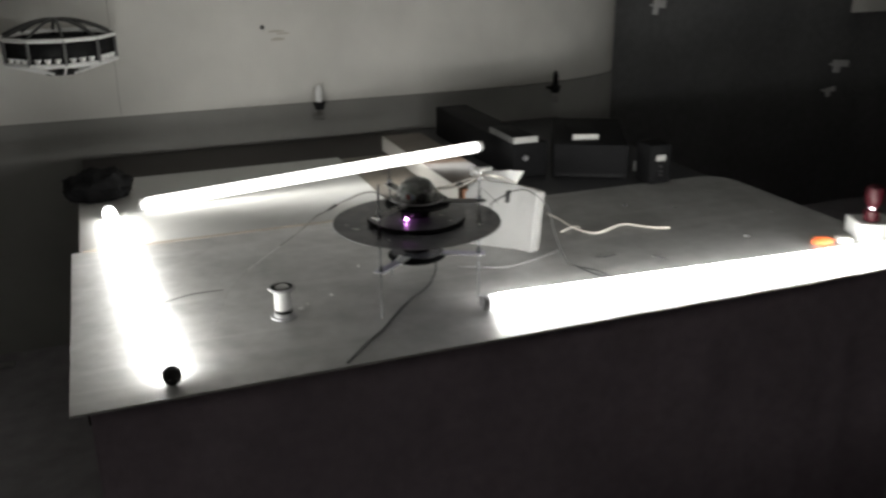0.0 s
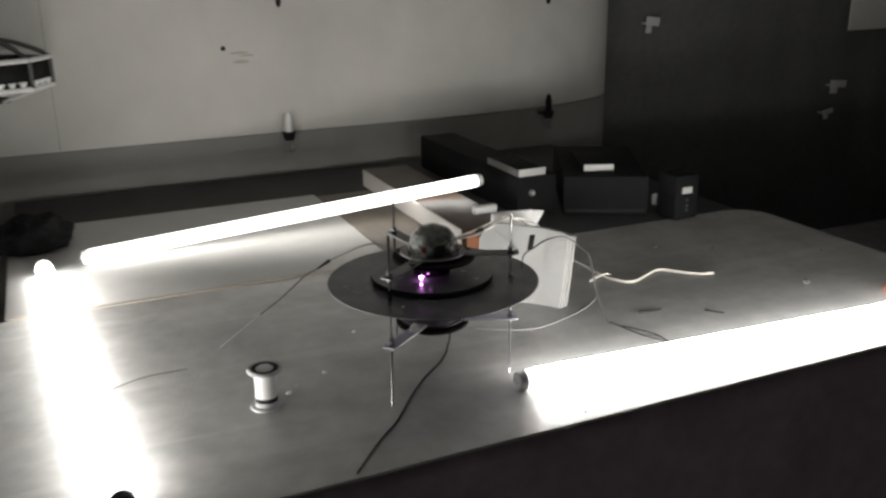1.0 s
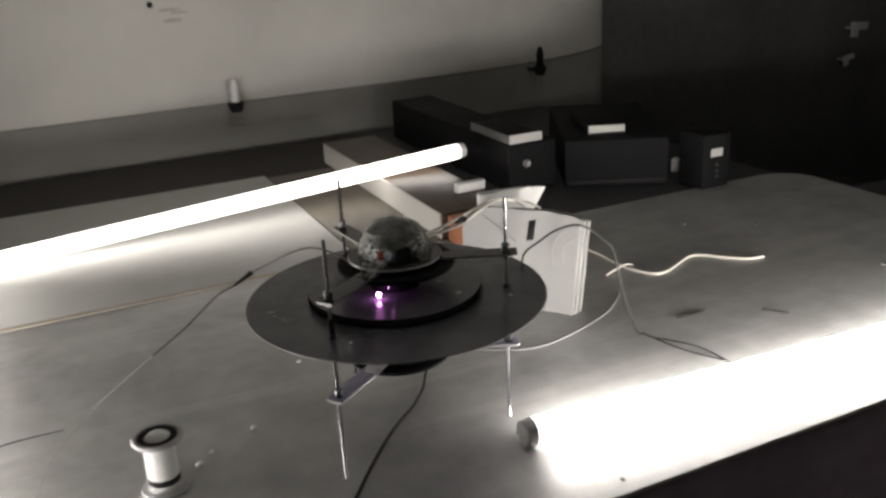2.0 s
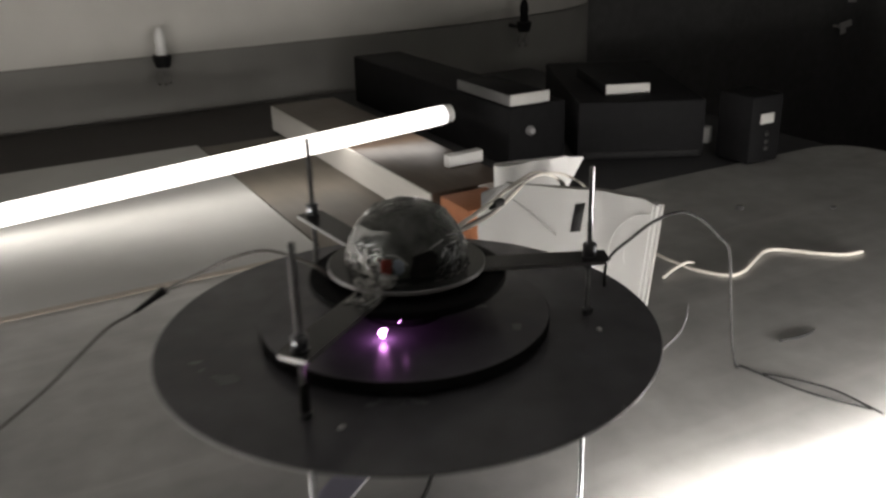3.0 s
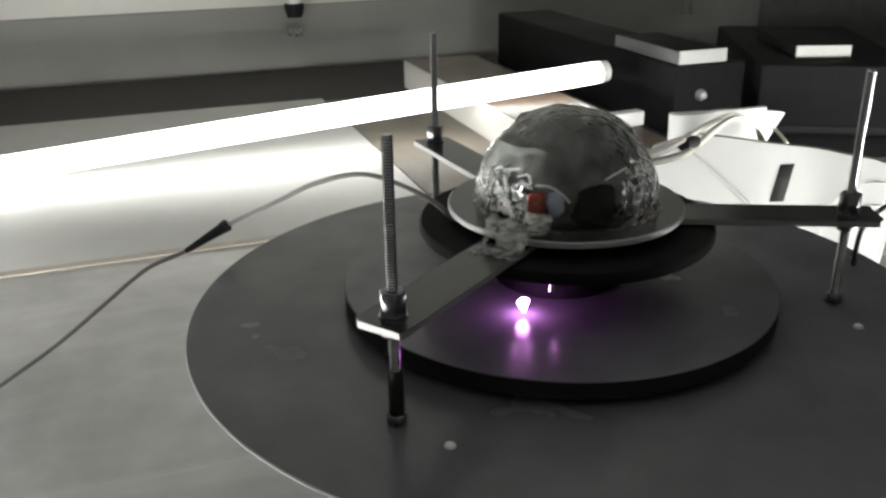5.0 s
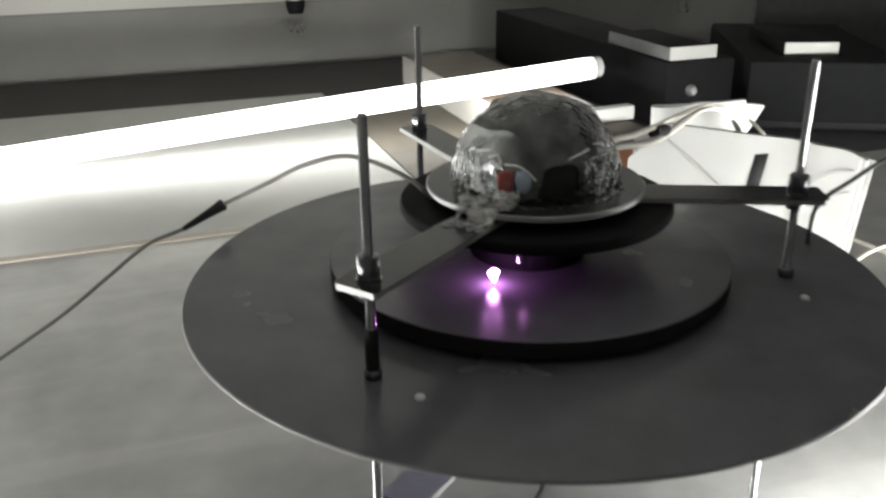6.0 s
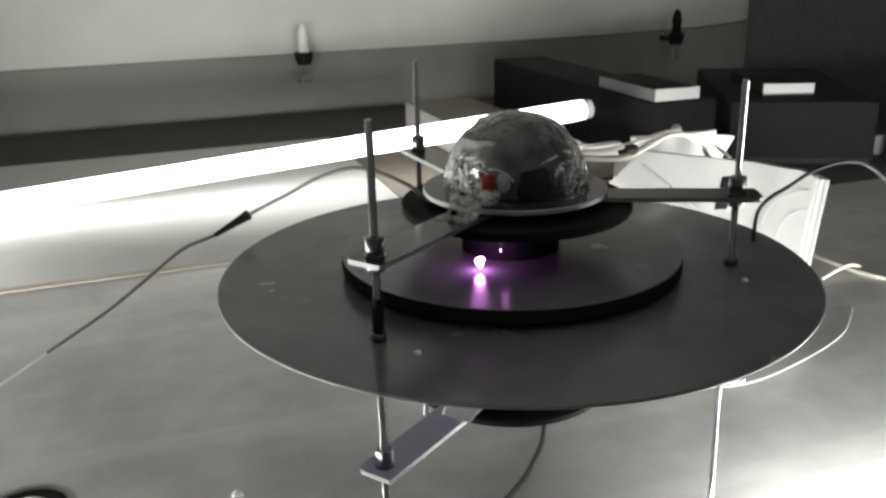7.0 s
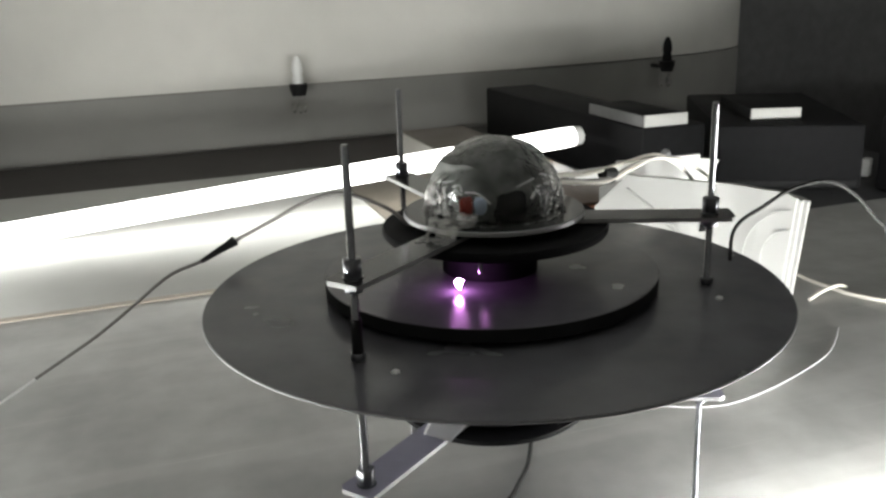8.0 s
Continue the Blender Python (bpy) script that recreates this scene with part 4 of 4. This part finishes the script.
# ---- wall things ----
def build_wall_things():
    for u, z, bulb, label in ((0.995, 0.105, M_BULB, "small wall sconce with white candle bulb and glass drops"), (2.122, 0.095, M_CASE, "small wall sconce with dark candle and glass drops")):
        sc = thing("wall_sconce", at(u, 2.10, z), label, "wall lamp", "sconces on the wall")
        part("bulb", lathe([(0, 0.115), (0.006, 0.112), (0.012, 0.098), (0.0145, 0.078), (0.012, 0.066), (0.0145, 0.056), (0.0145, 0.044), (0, 0.044)], 28), bulb, sc, "unlit candle bulb")
        part("cup", lathe([(0, 0.012), (0.018, 0.012), (0.023, 0.030), (0.024, 0.043), (0.014, 0.044), (0, 0.044)], 28), M_MATT, sc, "dark cup")
        part("bracket", box(-0.006, 0.006, 0.0, 0.0362 if u < 2 else 0.092, 0.018, 0.030, 0.002), M_LEG, sc)
        for x in (-0.014, 0.0, 0.014):
            bm = lathe([(0, -0.035), (0.006, -0.026), (0.007, -0.016), (0.002, -0.002), (0.0012, 0.014), (0, 0.014)], 12)
            part("glass_drop", bm, M_CRYSTAL, sc, "clear glass drop").location = (x, -0.008 if x == 0 else 0.004, 0)
    # marks on the plaster
    bm = lathe([(0, 0.005), (0.007, 0.004), (0.009, 0)], 16)
    nail = solid("wall_plug", bm, M_MATT, at(0.784, 2.139, 0.462, 90, 0, 0), "dark plug hole in the plaster", "wall plug")
    for du, dz, w, h in ((0.055, -0.018, 0.040, 0.005), (0.085, -0.028, 0.030, 0.004), (0.060, -0.050, 0.034, 0.007)):
        bm = lathe([(0, 0.0012), (0.7, 0.0009), (1.0, 0.0)], 24)
        for q in bm.verts:
            k = 1 + 0.35 * noise.noise(Vector((q.co.x * 2.3, q.co.y * 2.3, du * 60)))
            q.co.x, q.co.y = q.co.x * w * k, q.co.y * h * k
        solid("plaster_scuff", bm, M_SCUFF, at(0.784 + du, 2.1402, 0.462 + dz, 90, 0, 0), "brownish scuff on the plaster below the plug hole", "scuff", "scuffs on the wall", "structure")
    for u, z in ((0.986, 0.600), (2.107, 0.575)):
        bm = lathe([(0, 0.0), (0.007, 0.006), (0.010, 0.020), (0.006, 0.036), (0.003, 0.045), (0.003, 0.075), (0, 0.075)], 16)
        add_box(bm, -0.004, 0.004, 0.0, 0.042 if u < 2 else 0.092, 0.062, 0.072)
        solid("wall_drop", bm, M_CASE, at(u, 2.097, z), "small dark drop hanging from a wall peg", "wall drop", "drops on the wall")
    # hanging lamp of rods
    lamp = thing("wall_lamp", at(0.018, 1.93, 0.405, 0, 0, 6), "faceted unlit wall lamp of white rails and dark panels", "wall lamp")
    n, R = 10, 0.192
    ring = [Vector((R * math.cos(2 * math.pi * (k + 0.5) / n), R * math.sin(2 * math.pi * (k + 0.5) / n), 0)) for k in range(n)]
    for z in (0.0, 0.085):
        for a, b in zip(ring, ring[1:] + ring[:1]):
            part("rail", add_sweep(bmesh.new(), [a + Vector((0, 0, z)), b + Vector((0, 0, z))], 0.0075, 8), M_BULB, lamp, "white rail")
    for a, b in zip(ring, ring[1:] + ring[:1]):
        part("post", add_sweep(bmesh.new(), [a + Vector((0, 0, 0)), a + Vector((0, 0, 0.085))], 0.006, 8), M_SLATE, lamp)
        bm = bmesh.new()
        ia, ib = a * 0.955, b * 0.955
        bm.faces.new([bm.verts.new(p) for p in (ia + Vector((0, 0, 0.008)), ib + Vector((0, 0, 0.008)), ib + Vector((0, 0, 0.077)), ia + Vector((0, 0, 0.077)))])
        pn = part("panel", bm, M_MATT, lamp, "dark panel")
        pn.modifiers.new("thick", "SOLIDIFY").thickness = 0.004
        for f in (0.22, 0.5, 0.78):
            p = a * (1 - f) * 0.985 + b * f * 0.985
            part("lug", add_lathe(bmesh.new(), [(0, 0.008), (0.007, 0.008), (0.012, 0.020), (0.012, 0.024), (0, 0.024)], 10, p.x, p.y), M_BULB, lamp, "small white lug")
    for a in ring:
        part("lower_strut", add_sweep(bmesh.new(), [a, Vector((a.x * 0.3, a.y * 0.3, -0.045))], 0.0055, 8), M_BULB, lamp, "pale strut")
        dome_line = smooth_line([a + Vector((0, 0, 0.088)), Vector((a.x * 0.72, a.y * 0.72, 0.113)), Vector((a.x * 0.35, a.y * 0.35, 0.136)), Vector((0, 0, 0.142))], 6)
        part("upper_rib", add_sweep(bmesh.new(), dome_line, 0.006, 6), M_SLATE, lamp, "dark rib")
    part("hub", lathe([(0, -0.049), (0.062, -0.049), (0.064, -0.042), (0.02, -0.038), (0.02, 0.0), (0, 0.0)], 20), M_LEG, lamp)
    part("wall_bracket", box(-0.02, 0.02, 0.17, 0.212, 0.02, 0.065, 0.002), M_LEG, lamp)
    # small pale things pinned to the dark cloth
    for u, z, w, h, t in ((2.87, 0.44, 0.075, 0.075, 8), (4.13, 0.055, 0.115, 0.07, 4), (4.10, -0.10, 0.075, 0.05, -10)):
        bm = bmesh.new()
        add_box(bm, 0, w, -0.012, 0.0, 0, h * 0.55, 0.003)
        add_box(bm, w * 0.05, w * 0.5, -0.010, -0.002, -h * 0.5, 0.002, 0.003)
        add_box(bm, w * 0.2, w * 0.3, -0.002, 0.05, 0.002, 0.012)
        solid("wall_hook", bm, M_WHITE, at(u, 2.465, z, 0, t, 0), "pale hook on the black cloth", "hook", "hooks on the cloth")
    bd = thing("wall_board", at(4.22, 2.46, 0.355), "pale blank board hanging on the black cloth", "board")
    part("panel", box(0, 0.7, 0.0, 0.012, 0.0, 0.5, 0.003), M_WALL, bd)
    part("hanger", box(0.3, 0.4, 0.012, 0.06, 0.44, 0.48), M_LEG, bd)


build_room()
build_bench()
build_tubes()
build_device()
build_cables()
build_plank()
build_stack()
build_cases()
build_small()
build_wall_things()
